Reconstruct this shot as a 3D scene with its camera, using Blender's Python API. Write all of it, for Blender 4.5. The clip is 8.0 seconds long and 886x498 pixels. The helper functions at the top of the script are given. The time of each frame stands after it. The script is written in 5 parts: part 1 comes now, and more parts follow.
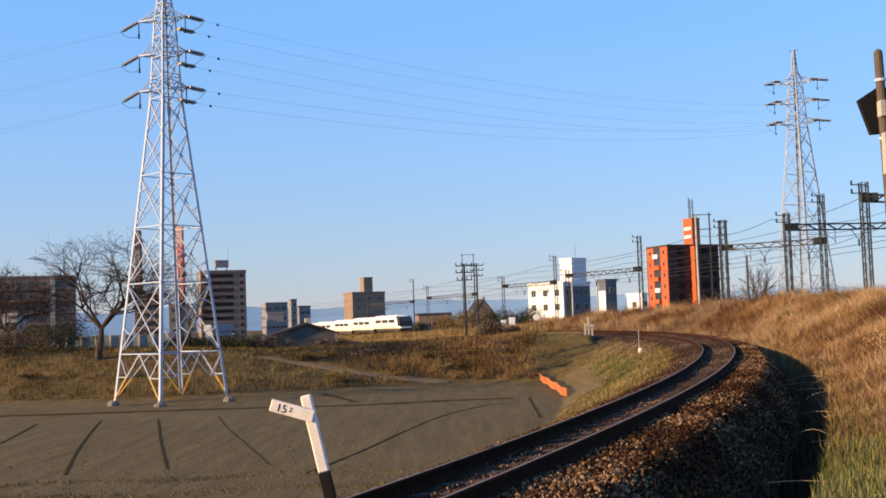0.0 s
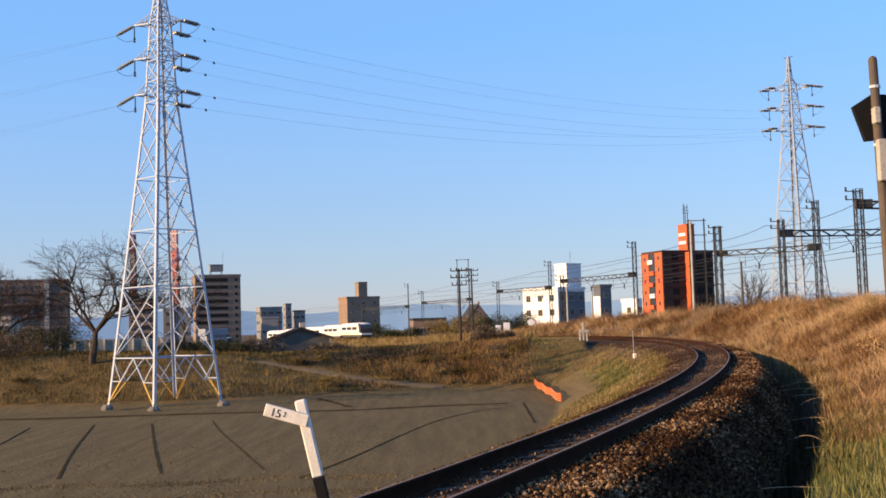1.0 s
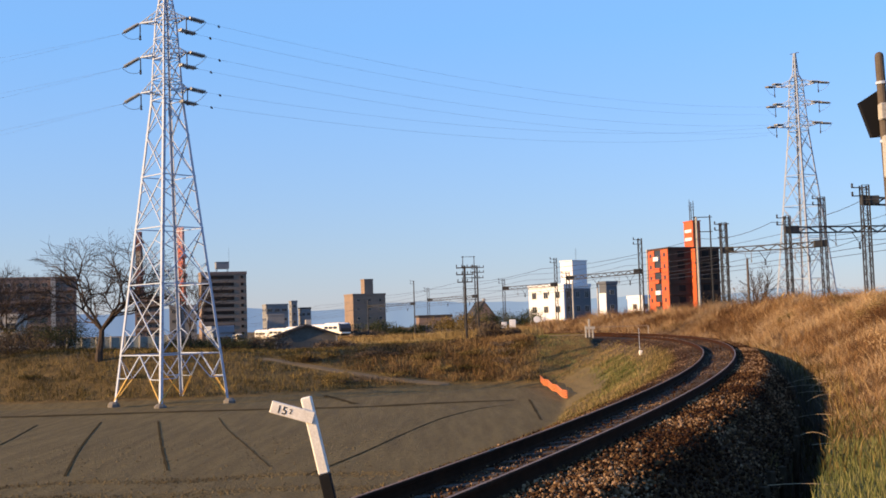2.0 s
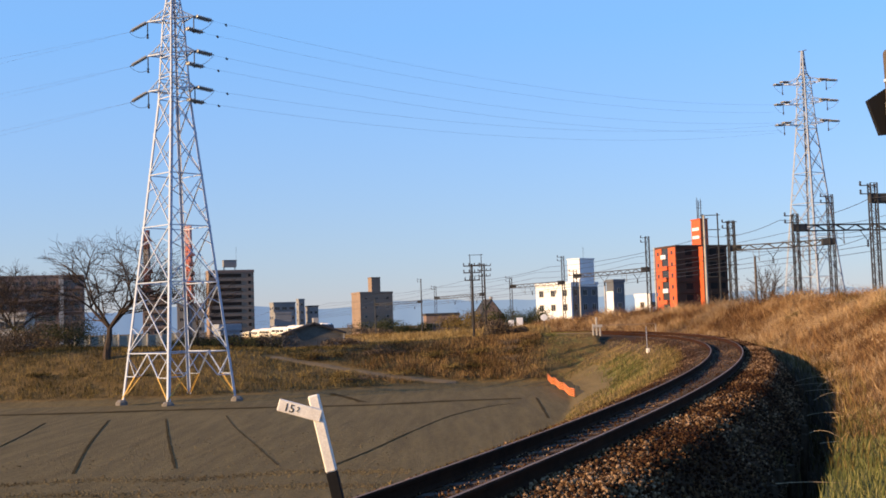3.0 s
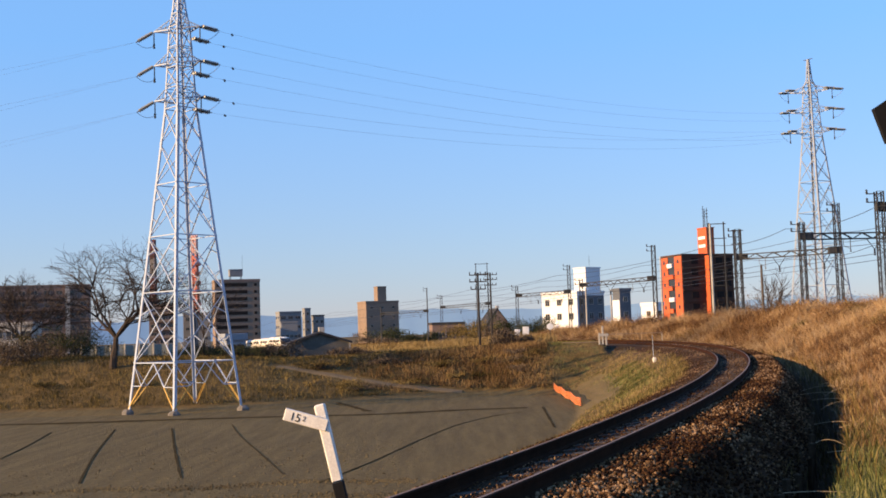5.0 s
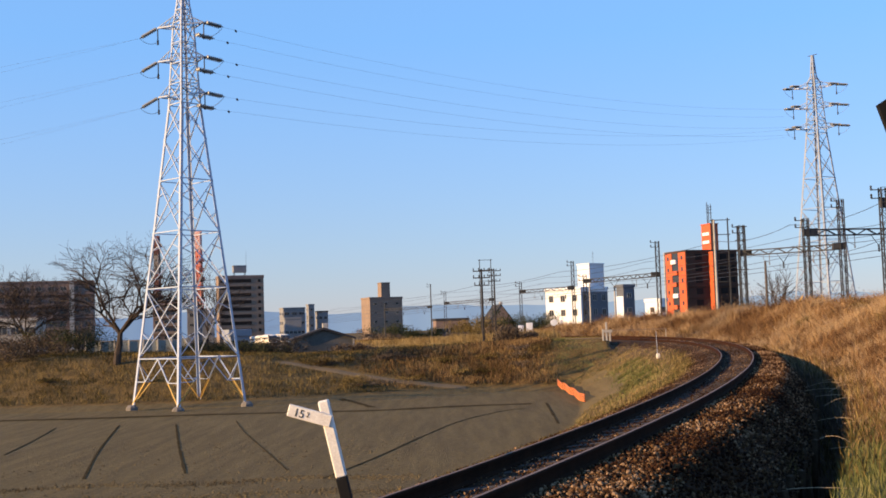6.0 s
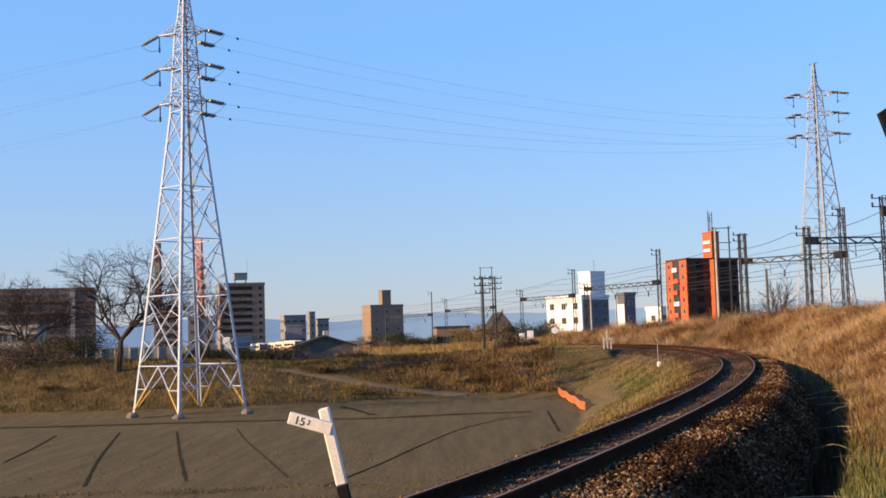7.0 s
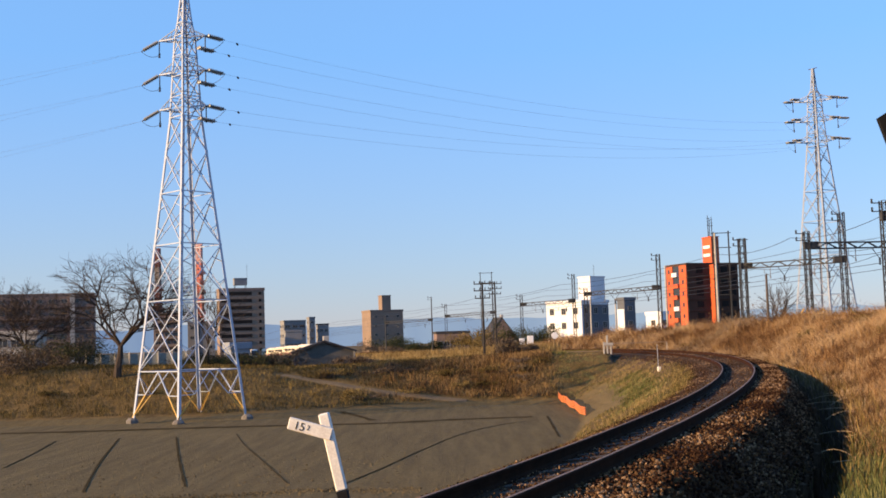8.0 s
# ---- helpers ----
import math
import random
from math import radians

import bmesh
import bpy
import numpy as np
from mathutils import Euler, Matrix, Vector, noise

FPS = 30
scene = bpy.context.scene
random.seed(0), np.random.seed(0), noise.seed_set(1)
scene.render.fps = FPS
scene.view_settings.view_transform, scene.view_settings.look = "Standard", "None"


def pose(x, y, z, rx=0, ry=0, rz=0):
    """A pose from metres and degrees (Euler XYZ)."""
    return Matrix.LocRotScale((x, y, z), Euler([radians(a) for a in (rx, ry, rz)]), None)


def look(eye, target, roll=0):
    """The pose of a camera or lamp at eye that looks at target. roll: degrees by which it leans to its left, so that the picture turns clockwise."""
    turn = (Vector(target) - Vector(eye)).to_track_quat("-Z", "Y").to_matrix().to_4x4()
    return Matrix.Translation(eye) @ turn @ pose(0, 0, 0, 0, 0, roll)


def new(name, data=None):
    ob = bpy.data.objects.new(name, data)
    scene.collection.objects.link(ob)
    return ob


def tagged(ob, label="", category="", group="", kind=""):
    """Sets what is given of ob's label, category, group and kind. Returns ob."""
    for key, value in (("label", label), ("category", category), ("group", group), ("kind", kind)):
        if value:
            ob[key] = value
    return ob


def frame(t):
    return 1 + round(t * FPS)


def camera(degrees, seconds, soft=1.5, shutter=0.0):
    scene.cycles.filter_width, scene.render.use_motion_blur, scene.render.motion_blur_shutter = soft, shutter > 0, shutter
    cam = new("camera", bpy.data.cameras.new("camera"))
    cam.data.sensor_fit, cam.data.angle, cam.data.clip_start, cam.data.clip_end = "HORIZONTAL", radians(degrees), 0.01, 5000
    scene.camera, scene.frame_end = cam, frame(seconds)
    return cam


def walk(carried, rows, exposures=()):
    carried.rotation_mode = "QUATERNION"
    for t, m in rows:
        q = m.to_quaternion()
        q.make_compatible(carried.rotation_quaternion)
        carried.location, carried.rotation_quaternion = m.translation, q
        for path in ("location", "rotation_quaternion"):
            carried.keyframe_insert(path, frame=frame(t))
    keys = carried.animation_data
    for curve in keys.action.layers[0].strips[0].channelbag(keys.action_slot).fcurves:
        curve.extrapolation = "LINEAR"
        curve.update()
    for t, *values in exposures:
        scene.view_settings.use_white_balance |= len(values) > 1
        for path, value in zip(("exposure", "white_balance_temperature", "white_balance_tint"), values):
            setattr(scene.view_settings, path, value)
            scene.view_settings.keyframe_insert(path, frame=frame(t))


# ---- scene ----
cam = camera(42.8, 8.0, soft=1.7)
EYE = (0.0, 0.0, 1.355)


LEAN = 1.8  # the hand-held camera leans to its right, in degrees
LC, LS = math.cos(radians(LEAN)), math.sin(radians(LEAN))


def turned(right, down, roll=0.0):
    """Pose of the hand-held camera; how far the view has drifted, in two-thousandths of the focal length, and its roll in degrees."""
    left, up = right * LC - down * LS, right * LS + down * LC
    m = pose(*EYE, 90 + math.degrees(math.atan(0.070 + up / 2000)), 0, math.degrees(math.atan(left / 2000)))
    return m @ pose(0, 0, 0, 0, 0, roll - LEAN)


walk(cam, [
    (0.0, turned(-1.7, -11.1, -0.12)), (0.5, turned(-6.2, -1.2, 0.03)), (1.0, turned(-10.7, -2.3, 0.06)), (1.5, turned(0.0, 0.0)),
    (1.7, turned(-4.0, -3.0)), (2.8, turned(15.0, -10.8)), (3.0, turned(12.1, -10.9)), (3.5, turned(13.6, -6.3)),
    (4.0, turned(13.6, 1.3)), (4.5, turned(22.7, 4.2, -0.06)), (4.7, turned(21.0, 6.8, -0.06)), (5.8, turned(29.3, -1.8, -0.04)),
    (6.0, turned(29.1, -1.7, -0.04)), (6.5, turned(36.8, 1.1, 0.10)), (7.0, turned(30.8, 12.0, 0.05)), (7.5, turned(30.9, 17.1, 0.05)),
    (8.0, turned(30.5, 21.1))], [(0.0, 0.80, 7150, 25), (8.0, 0.80, 7150, 25)])

# ---- light ----
SUN = Vector((-0.89, -0.34, 0.24)).normalized()
world = bpy.data.worlds.new("sky")
scene.world = world
world.use_nodes = True
wn = world.node_tree.nodes
sky = wn.new("ShaderNodeTexSky")
sky.sky_type, sky.sun_disc = "NISHITA", False
sky.sun_elevation, sky.sun_rotation = math.asin(SUN.z), math.atan2(SUN.x, SUN.y)
sky.air_density, sky.dust_density, sky.ozone_density = 1.4, 0.0, 10.0
wn["Background"].inputs["Strength"].default_value = 0.155
# clear winter air: a deep blue overhead that pales evenly into haze at the horizon
way_up = wn.new("ShaderNodeTexCoord")
height_of = wn.new("ShaderNodeSeparateXYZ")
world.node_tree.links.new(way_up.outputs["Generated"], height_of.inputs[0])


def sky_step(low, high, below, above):
    """Blends two sky colours between two heights above the horizon."""
    r, x = wn.new("ShaderNodeMapRange"), wn.new("ShaderNodeMix")
    x.data_type = "RGBA"
    r.inputs["From Min"].default_value, r.inputs["From Max"].default_value = low, high
    world.node_tree.links.new(height_of.outputs["Z"], r.inputs["Value"])
    world.node_tree.links.new(r.outputs[0], x.inputs[0])
    if isinstance(below, tuple):
        x.inputs[6].default_value = (*below, 1)
    else:
        world.node_tree.links.new(below, x.inputs[6])
    x.inputs[7].default_value = (*above, 1)
    return x.outputs[2]


clear = sky_step(0.30, 1.0, sky_step(0.0, 0.25, (1.98, 2.30, 2.75), (1.03, 2.52, 4.35)), (0.40, 1.10, 2.30))
even = wn.new("ShaderNodeMix")
even.data_type = "RGBA"
even.inputs[0].default_value = 0.52
world.node_tree.links.new(clear, even.inputs[7])
world.node_tree.links.new(sky.outputs[0], even.inputs[6])
world.node_tree.links.new(even.outputs[2], wn["Background"].inputs["Color"])
sun = new("sun", bpy.data.lights.new("sun", "SUN"))
sun.data.energy, sun.data.angle, sun.data.color = 5.0, radians(0.5), (1.0, 0.74, 0.38)
sun.matrix_world = look(SUN * 50, (0, 0, 0))


# ---- materials ----
def material(name, colour, rough=0.7, other=None, scale=3.0, fine=40.0, metal=0.0, bump=0.0, spread=0.5, objvar=0.0, spec=0.5):
    """A surface in two tones, mixed by stains of one size and grain of another, with fine relief."""
    m = bpy.data.materials.new(name)
    m.use_nodes = True
    nt = m.node_tree
    b = nt.nodes["Principled BSDF"]
    b.inputs["Roughness"].default_value = rough
    b.inputs["Metallic"].default_value = metal
    b.inputs["Specular IOR Level"].default_value = spec
    geo = nt.nodes.new("ShaderNodeNewGeometry")
    large, small = nt.nodes.new("ShaderNodeTexNoise"), nt.nodes.new("ShaderNodeTexNoise")
    for n, s in ((large, scale), (small, fine)):
        n.inputs["Scale"].default_value = s
        n.inputs["Detail"].default_value = 5
        nt.links.new(geo.outputs["Position"], n.inputs["Vector"])
    add = nt.nodes.new("ShaderNodeMath")
    add.operation = "ADD"
    nt.links.new(large.outputs["Fac"], add.inputs[0])
    nt.links.new(small.outputs["Fac"], add.inputs[1])
    last = add
    if objvar:
        info = nt.nodes.new("ShaderNodeObjectInfo")
        mul = nt.nodes.new("ShaderNodeMath")
        mul.operation = "MULTIPLY_ADD"
        mul.inputs[1].default_value = objvar
        nt.links.new(info.outputs["Random"], mul.inputs[0])
        nt.links.new(add.outputs[0], mul.inputs[2])
        last = mul
    ramp = nt.nodes.new("ShaderNodeMapRange")
    ramp.inputs["From Min"].default_value, ramp.inputs["From Max"].default_value = 1 - spread / 2, 1 + spread / 2
    nt.links.new(last.outputs[0], ramp.inputs["Value"])
    mix = nt.nodes.new("ShaderNodeMix")
    mix.data_type = "RGBA"
    other = other or tuple(c * 0.72 for c in colour)
    mix.inputs[6].default_value, mix.inputs[7].default_value = (*colour, 1), (*other, 1)
    nt.links.new(ramp.outputs[0], mix.inputs[0])
    nt.links.new(mix.outputs[2], b.inputs["Base Color"])
    if bump:
        bp = nt.nodes.new("ShaderNodeBump")
        bp.inputs["Strength"].default_value = bump
        bp.inputs["Distance"].default_value = 1.0 / fine
        nt.links.new(small.outputs["Fac"], bp.inputs["Height"])
        nt.links.new(bp.outputs[0], b.inputs["Normal"])
    return m


def islands(name, colours, rough=0.9, lumps=0.3, force=2.4):
    """A surface whose loose pieces differ in tone, piece by piece."""
    m = bpy.data.materials.new(name)
    m.use_nodes = True
    nt = m.node_tree
    b = nt.nodes["Principled BSDF"]
    b.inputs["Roughness"].default_value = rough
    b.inputs["Specular IOR Level"].default_value = 0.06
    geo = nt.nodes.new("ShaderNodeNewGeometry")
    ramp = nt.nodes.new("ShaderNodeValToRGB")
    while len(ramp.color_ramp.elements) < len(colours):
        ramp.color_ramp.elements.new(0.5)
    for i, c in enumerate(colours):
        ramp.color_ramp.elements[i].position = i / (len(colours) - 1)
        ramp.color_ramp.elements[i].color = (*c, 1)
    patch = nt.nodes.new("ShaderNodeTexNoise")
    patch.inputs["Scale"].default_value = lumps
    patch.inputs["Detail"].default_value = 3
    nt.links.new(geo.outputs["Position"], patch.inputs["Vector"])
    sub = nt.nodes.new("ShaderNodeMath")
    sub.operation = "MULTIPLY_ADD"
    sub.inputs[1].default_value, sub.inputs[2].default_value = force, -force / 2
    nt.links.new(patch.outputs["Fac"], sub.inputs[0])
    add = nt.nodes.new("ShaderNodeMath")
    add.operation, add.use_clamp = "ADD", True
    nt.links.new(geo.outputs["Random Per Island"], add.inputs[0])
    nt.links.new(sub.outputs[0], add.inputs[1])
    nt.links.new(add.outputs[0], ramp.inputs[0])
    nt.links.new(ramp.outputs[0], b.inputs["Base Color"])
    return m


def glass(name, colour):
    m = material(name, colour, 0.12, spread=1.5, scale=0.3, fine=2)
    return m


M = {
    "steel": material("galvanised_steel", (0.42, 0.49, 0.61), 0.6, (0.35, 0.41, 0.51), 1.5, 25, 0.0, 0.1, spec=0.2),
    "brace_steel": material("weathered_galvanised_steel", (0.29, 0.34, 0.43), 0.6, (0.20, 0.24, 0.30), 1.5, 25, 0.0, 0.1, spec=0.2),
    "dull_steel": material("weathered_steel", (0.045, 0.047, 0.050), 0.7, (0.027, 0.028, 0.030), 1.5, 30, 0.0, 0.1, spec=0.3),
    "insulator": material("grey_porcelain", (0.24, 0.245, 0.24), 0.35, (0.16, 0.165, 0.165)),
    "wire": material("cable", (0.26, 0.29, 0.33), 0.5, (0.12, 0.13, 0.15)),
    "dark_wire": material("sooty_overhead_wire", (0.05, 0.05, 0.055), 0.6, (0.035, 0.035, 0.04)),
    "rail": material("rusty_rail", (0.045, 0.018, 0.009), 0.95, (0.022, 0.010, 0.006), 4, 60, 0.0, 0.2, spec=0.05),
    "railhead": material("worn_rail_head", (0.25, 0.155, 0.095), 0.6, (0.15, 0.09, 0.055), 3, 50, 0.0, spec=0.3),
    "sleeper": material("sleeper_wood", (0.055, 0.036, 0.024), 0.95, (0.03, 0.02, 0.014), 3, 50, 0, 0.4, objvar=0.3),
    "stone": islands("ballast_stone", [(0.016, 0.007, 0.004), (0.029, 0.013, 0.007), (0.055, 0.027, 0.013), (0.115, 0.065, 0.030), (0.27, 0.175, 0.105)]),
    "dry": islands("dry_grass_blades", [(0.080, 0.040, 0.020), (0.175, 0.094, 0.042), (0.31, 0.178, 0.082), (0.43, 0.305, 0.175)], lumps=0.27, force=5.2),
    "dull": islands("faded_grass_blades", [(0.040, 0.030, 0.010), (0.088, 0.063, 0.022), (0.148, 0.106, 0.038), (0.235, 0.170, 0.068)]),
    "mixed": islands("straw_and_green_blades", [(0.05, 0.055, 0.02), (0.12, 0.10, 0.038), (0.20, 0.15, 0.065), (0.29, 0.21, 0.10)]),
    "green": islands("green_grass_blades", [(0.045, 0.055, 0.018), (0.085, 0.10, 0.03), (0.14, 0.15, 0.055), (0.22, 0.20, 0.085)]),
    "white_paint": material("chipped_white_paint", (0.80, 0.77, 0.70), 0.6, (0.62, 0.58, 0.52), 8, 60, 0, 0.1),
    "black": material("black_paint", (0.012, 0.012, 0.013), 0.8, (0.008, 0.008, 0.009), spec=0.15),
    "concrete": material("concrete", (0.42, 0.40, 0.37), 0.85, (0.28, 0.27, 0.25), 1.2, 20, 0, 0.2),
    "dark_concrete": material("stained_concrete", (0.20, 0.18, 0.16), 0.9, (0.11, 0.10, 0.09), 2, 25, 0, 0.3),
    "wood_pole": material("tarred_pole", (0.022, 0.018, 0.016), 0.85, (0.015, 0.012, 0.011), 4, 50, 0, 0.2),
    "brown_pole": material("brown_painted_pole", (0.105, 0.085, 0.070), 0.7, (0.07, 0.056, 0.046), 6, 40, 0, 0.1, spec=0.2),
    "orange_net": material("orange_plastic", (0.85, 0.24, 0.06), 0.55, (0.65, 0.18, 0.05), 2, 20),
    "yellow": material("yellow_guard", (0.50, 0.30, 0.07), 0.6, (0.5, 0.3, 0.06), 3, 30),
    "bark": material("bark", (0.075, 0.058, 0.048), 0.95, (0.038, 0.03, 0.025), 4, 40, 0, 0.4, spec=0.1),
    "white_wall": material("white_render", (0.68, 0.70, 0.74), 0.8, (0.60, 0.62, 0.66), 0.25, 4, 0, 0.05),
    "grey_wall": material("grey_render", (0.22, 0.225, 0.235), 0.8, (0.17, 0.175, 0.185), 0.25, 4, 0, 0.05),
    "orange_wall": material("orange_tile", (0.55, 0.105, 0.03), 0.6, (0.42, 0.08, 0.025), 0.3, 5, 0, 0.05),
    "dark_brown_wall": material("dark_brown_tile", (0.095, 0.052, 0.038), 0.9, (0.065, 0.038, 0.029), 0.3, 5, 0, 0.05, spec=0.1),
    "brown_wall": material("brown_tile", (0.22, 0.150, 0.125), 0.85, (0.16, 0.112, 0.095), 0.3, 5, 0, 0.05),
    "tan_wall": material("tan_tile", (0.245, 0.178, 0.137), 0.85, (0.19, 0.137, 0.105), 0.3, 5, 0, 0.05),
    "slate": material("dark_grey_cladding", (0.10, 0.115, 0.14), 0.6, (0.07, 0.08, 0.10), 0.3, 4),
    "pale_wall": material("pale_weathered_concrete", (0.34, 0.35, 0.31), 0.85, (0.24, 0.25, 0.22), 0.8, 8, 0, 0.1),
    "pane": glass("window_glass", (0.035, 0.04, 0.05)),
    "dark_roof": material("dark_roof_sheet", (0.055, 0.055, 0.06), 0.85, (0.035, 0.035, 0.04), 0.8, 10, 0, 0.1, spec=0.2),
    "tin": material("corrugated_tin", (0.15, 0.14, 0.125), 0.9, (0.09, 0.085, 0.078), 0.8, 12, 0.0, 0.2),
    "train_white": material("white_train_paint", (0.86, 0.83, 0.76), 0.3, (0.80, 0.76, 0.68), 0.5, 6),
    "train_cream": material("cream_train_paint", (0.80, 0.72, 0.56), 0.35, (0.72, 0.63, 0.48), 0.5, 6),
    "maroon": material("maroon_train_paint", (0.25, 0.035, 0.03), 0.35, (0.19, 0.03, 0.025), 0.5, 6),
    "underframe": material("underframe_grime", (0.06, 0.055, 0.05), 0.8, (0.04, 0.035, 0.03), 1, 12),
    "red_paint": material("red_mast_paint", (0.66, 0.21, 0.15), 0.7, (0.55, 0.18, 0.13), 0.5, 6),
    "pale_paint": material("faded_pink_mast_paint", (0.66, 0.40, 0.36), 0.7, (0.58, 0.33, 0.30), 0.5, 6),
    "leaf": islands("evergreen_leaves", [(0.018, 0.026, 0.012), (0.035, 0.045, 0.02), (0.06, 0.065, 0.03), (0.09, 0.085, 0.04)]),
    "brush": islands("bare_brush_twigs", [(0.045, 0.032, 0.024), (0.085, 0.063, 0.045), (0.13, 0.098, 0.070), (0.19, 0.145, 0.105)]),
    # maroon paint with the dimming of haze put into its colour
    "mast_maroon": material("haze_dimmed_maroon_paint", (0.16, 0.055, 0.055), 0.8, (0.11, 0.04, 0.04), 0.5, 6),
    "mast_grey": material("grey_mast_steel", (0.22, 0.20, 0.20), 0.8, (0.15, 0.14, 0.14), 0.5, 6),
    # near-black colour that paints the shade within openings and windows
    "opening": material("painted_opening_shade", (0.030, 0.024, 0.022), 0.9, (0.02, 0.017, 0.016), 0.5, 6, spec=0.1),
    "blue_grey": material("blue_grey_cladding", (0.24, 0.27, 0.32), 0.8, (0.19, 0.215, 0.26), 0.4, 5),
    "straw": islands("pale_straw_blades", [(0.14, 0.09, 0.035), (0.22, 0.15, 0.06), (0.30, 0.21, 0.09), (0.36, 0.27, 0.13)]),
    # blue of distant haze is painted into the hills' base colour
    "hill": material("wooded_hills_painted_haze", (0.19, 0.33, 0.47), 1.0, (0.23, 0.37, 0.51), 0.002, 0.006, spread=4.0, spec=0.0),
}


# ---- tools ----
def part(name, bm, mat, parent=None, label="", smooth=False):
    me = bpy.data.meshes.new(name)
    bm.to_mesh(me)
    bm.free()
    for m in (mat if isinstance(mat, (list, tuple)) else (mat,)):
        me.materials.append(m)
    if smooth:
        for p in me.polygons:
            p.use_smooth = True
    ob = new(name, me)
    ob.parent = parent
    if label:
        tagged(ob, label)
    return ob


def thing(name, m, label, category, group="", kind=""):
    e = new(name)
    e.matrix_basis = m
    e.empty_display_size = 0.1
    return tagged(e, label, category, group, kind)


def mesh_from(name, verts, faces, mats, index=None):
    me = bpy.data.meshes.new(name)
    me.from_pydata(verts, [], faces)
    for m in mats:
        me.materials.append(m)
    if index is not None:
        me.polygons.foreach_set("material_index", index)
    me.update()
    return me


def box(bm, cx, cy, cz, sx, sy, sz, bevel=0.0, turn=0.0):
    """A box by its centre and size, with chamfered edges."""
    r = bmesh.ops.create_cube(bm, size=1.0, matrix=Matrix.Translation((cx, cy, cz)) @ Matrix.Rotation(turn, 4, "Z") @ Matrix.Diagonal((sx, sy, sz, 1)))
    if bevel:
        es = list({e for v in r["verts"] for e in v.link_edges})
        bmesh.ops.bevel(bm, geom=es, offset=bevel, segments=1, affect="EDGES")
    return bm


def beam(bm, a, b, r, sides=4, r2=None):
    """A bar or tapered rod from a to b."""
    a, b = Vector(a), Vector(b)
    d = b - a
    if d.length < 1e-6:
        return bm
    q = d.to_track_quat("Z", "Y").to_matrix()
    r2 = r if r2 is None else r2
    rings = []
    for p, rr in ((a, r), (b, r2)):
        rings.append([bm.verts.new(p + q @ Vector((rr * math.cos(2 * math.pi * (k + 0.5) / sides), rr * math.sin(2 * math.pi * (k + 0.5) / sides), 0))) for k in range(sides)])
    for k in range(sides):
        bm.faces.new((rings[0][k], rings[0][(k + 1) % sides], rings[1][(k + 1) % sides], rings[1][k]))
    bm.faces.new(rings[0][::-1])
    bm.faces.new(rings[1])
    return bm


def lathe(bm, profile, sides=10, m=Matrix()):
    """A turned solid from (radius, height) pairs."""
    rings = [[bm.verts.new(m @ Vector((r * math.cos(2 * math.pi * k / sides), r * math.sin(2 * math.pi * k / sides), z))) for k in range(sides)] for r, z in profile]
    for p, q in zip(rings, rings[1:]):
        for k in range(sides):
            bm.faces.new((p[k], p[(k + 1) % sides], q[(k + 1) % sides], q[k]))
    bm.faces.new(rings[0][::-1])
    bm.faces.new(rings[-1])
    return bm


def tube(bm, pts, r, sides=4):
    """One continuous round bar through points."""
    pts = [Vector(p) for p in pts]
    rings = []
    for i, p in enumerate(pts):
        d = pts[min(i + 1, len(pts) - 1)] - pts[max(i - 1, 0)]
        q = d.to_track_quat("Z", "Y").to_matrix()
        rings.append([bm.verts.new(p + q @ Vector((r * math.cos(2 * math.pi * k / sides), r * math.sin(2 * math.pi * k / sides), 0))) for k in range(sides)])
    for p, q in zip(rings, rings[1:]):
        for k in range(sides):
            bm.faces.new((p[k], p[(k + 1) % sides], q[(k + 1) % sides], q[k]))
    bm.faces.new(rings[0][::-1])
    bm.faces.new(rings[-1])
    return bm


def hung(a, b, sag, n=20):
    a, b = Vector(a), Vector(b)
    return [a.lerp(b, i / n) - Vector((0, 0, 4 * sag * i / n * (1 - i / n))) for i in range(n + 1)]


def hung_wire(name, a, b, sag, r, label, category, group="", mat=None):
    return tagged(part(name, tube(bmesh.new(), hung(a, b, sag), r, 3), mat or M["wire"]), label, category, group)


# ---- the lie of the land ----
# The single track: a curve that tightens to the left, by its bend along the way.
BEND_AT = [-60, 0, 20, 40, 60, 80, 100, 130, 160]
BEND = [-0.003, -0.0055, -0.0045, -0.0044, -0.0057, -0.0074, -0.0092, -0.0110, -0.0110]
STEP = 0.25
along = np.arange(0, 175, STEP)
bearing = 0.4045 + np.cumsum(np.interp(along, BEND_AT, BEND)) * STEP
ahead = np.stack([-1.489 + np.cumsum(np.sin(bearing)) * STEP, 6.0 + np.cumsum(np.cos(bearing)) * STEP], 1)
back = np.arange(STEP, 40, STEP)
bearing_b = 0.4045 + 0.003 * back
behind = np.stack([-1.489 - np.cumsum(np.sin(bearing_b)) * STEP, 6.0 - np.cumsum(np.cos(bearing_b)) * STEP], 1)
TRACK = np.concatenate([behind[::-1], ahead])
TRACK_S = np.concatenate([-back[::-1], along])
TRACK_A = np.concatenate([bearing_b[::-1], bearing])


def track(s, off=0.0, z=0.0):
    x, y, a = (float(np.interp(s, TRACK_S, v)) for v in (TRACK[:, 0], TRACK[:, 1], TRACK_A))
    return Vector((x + off * math.cos(a), y - off * math.sin(a), z)), a


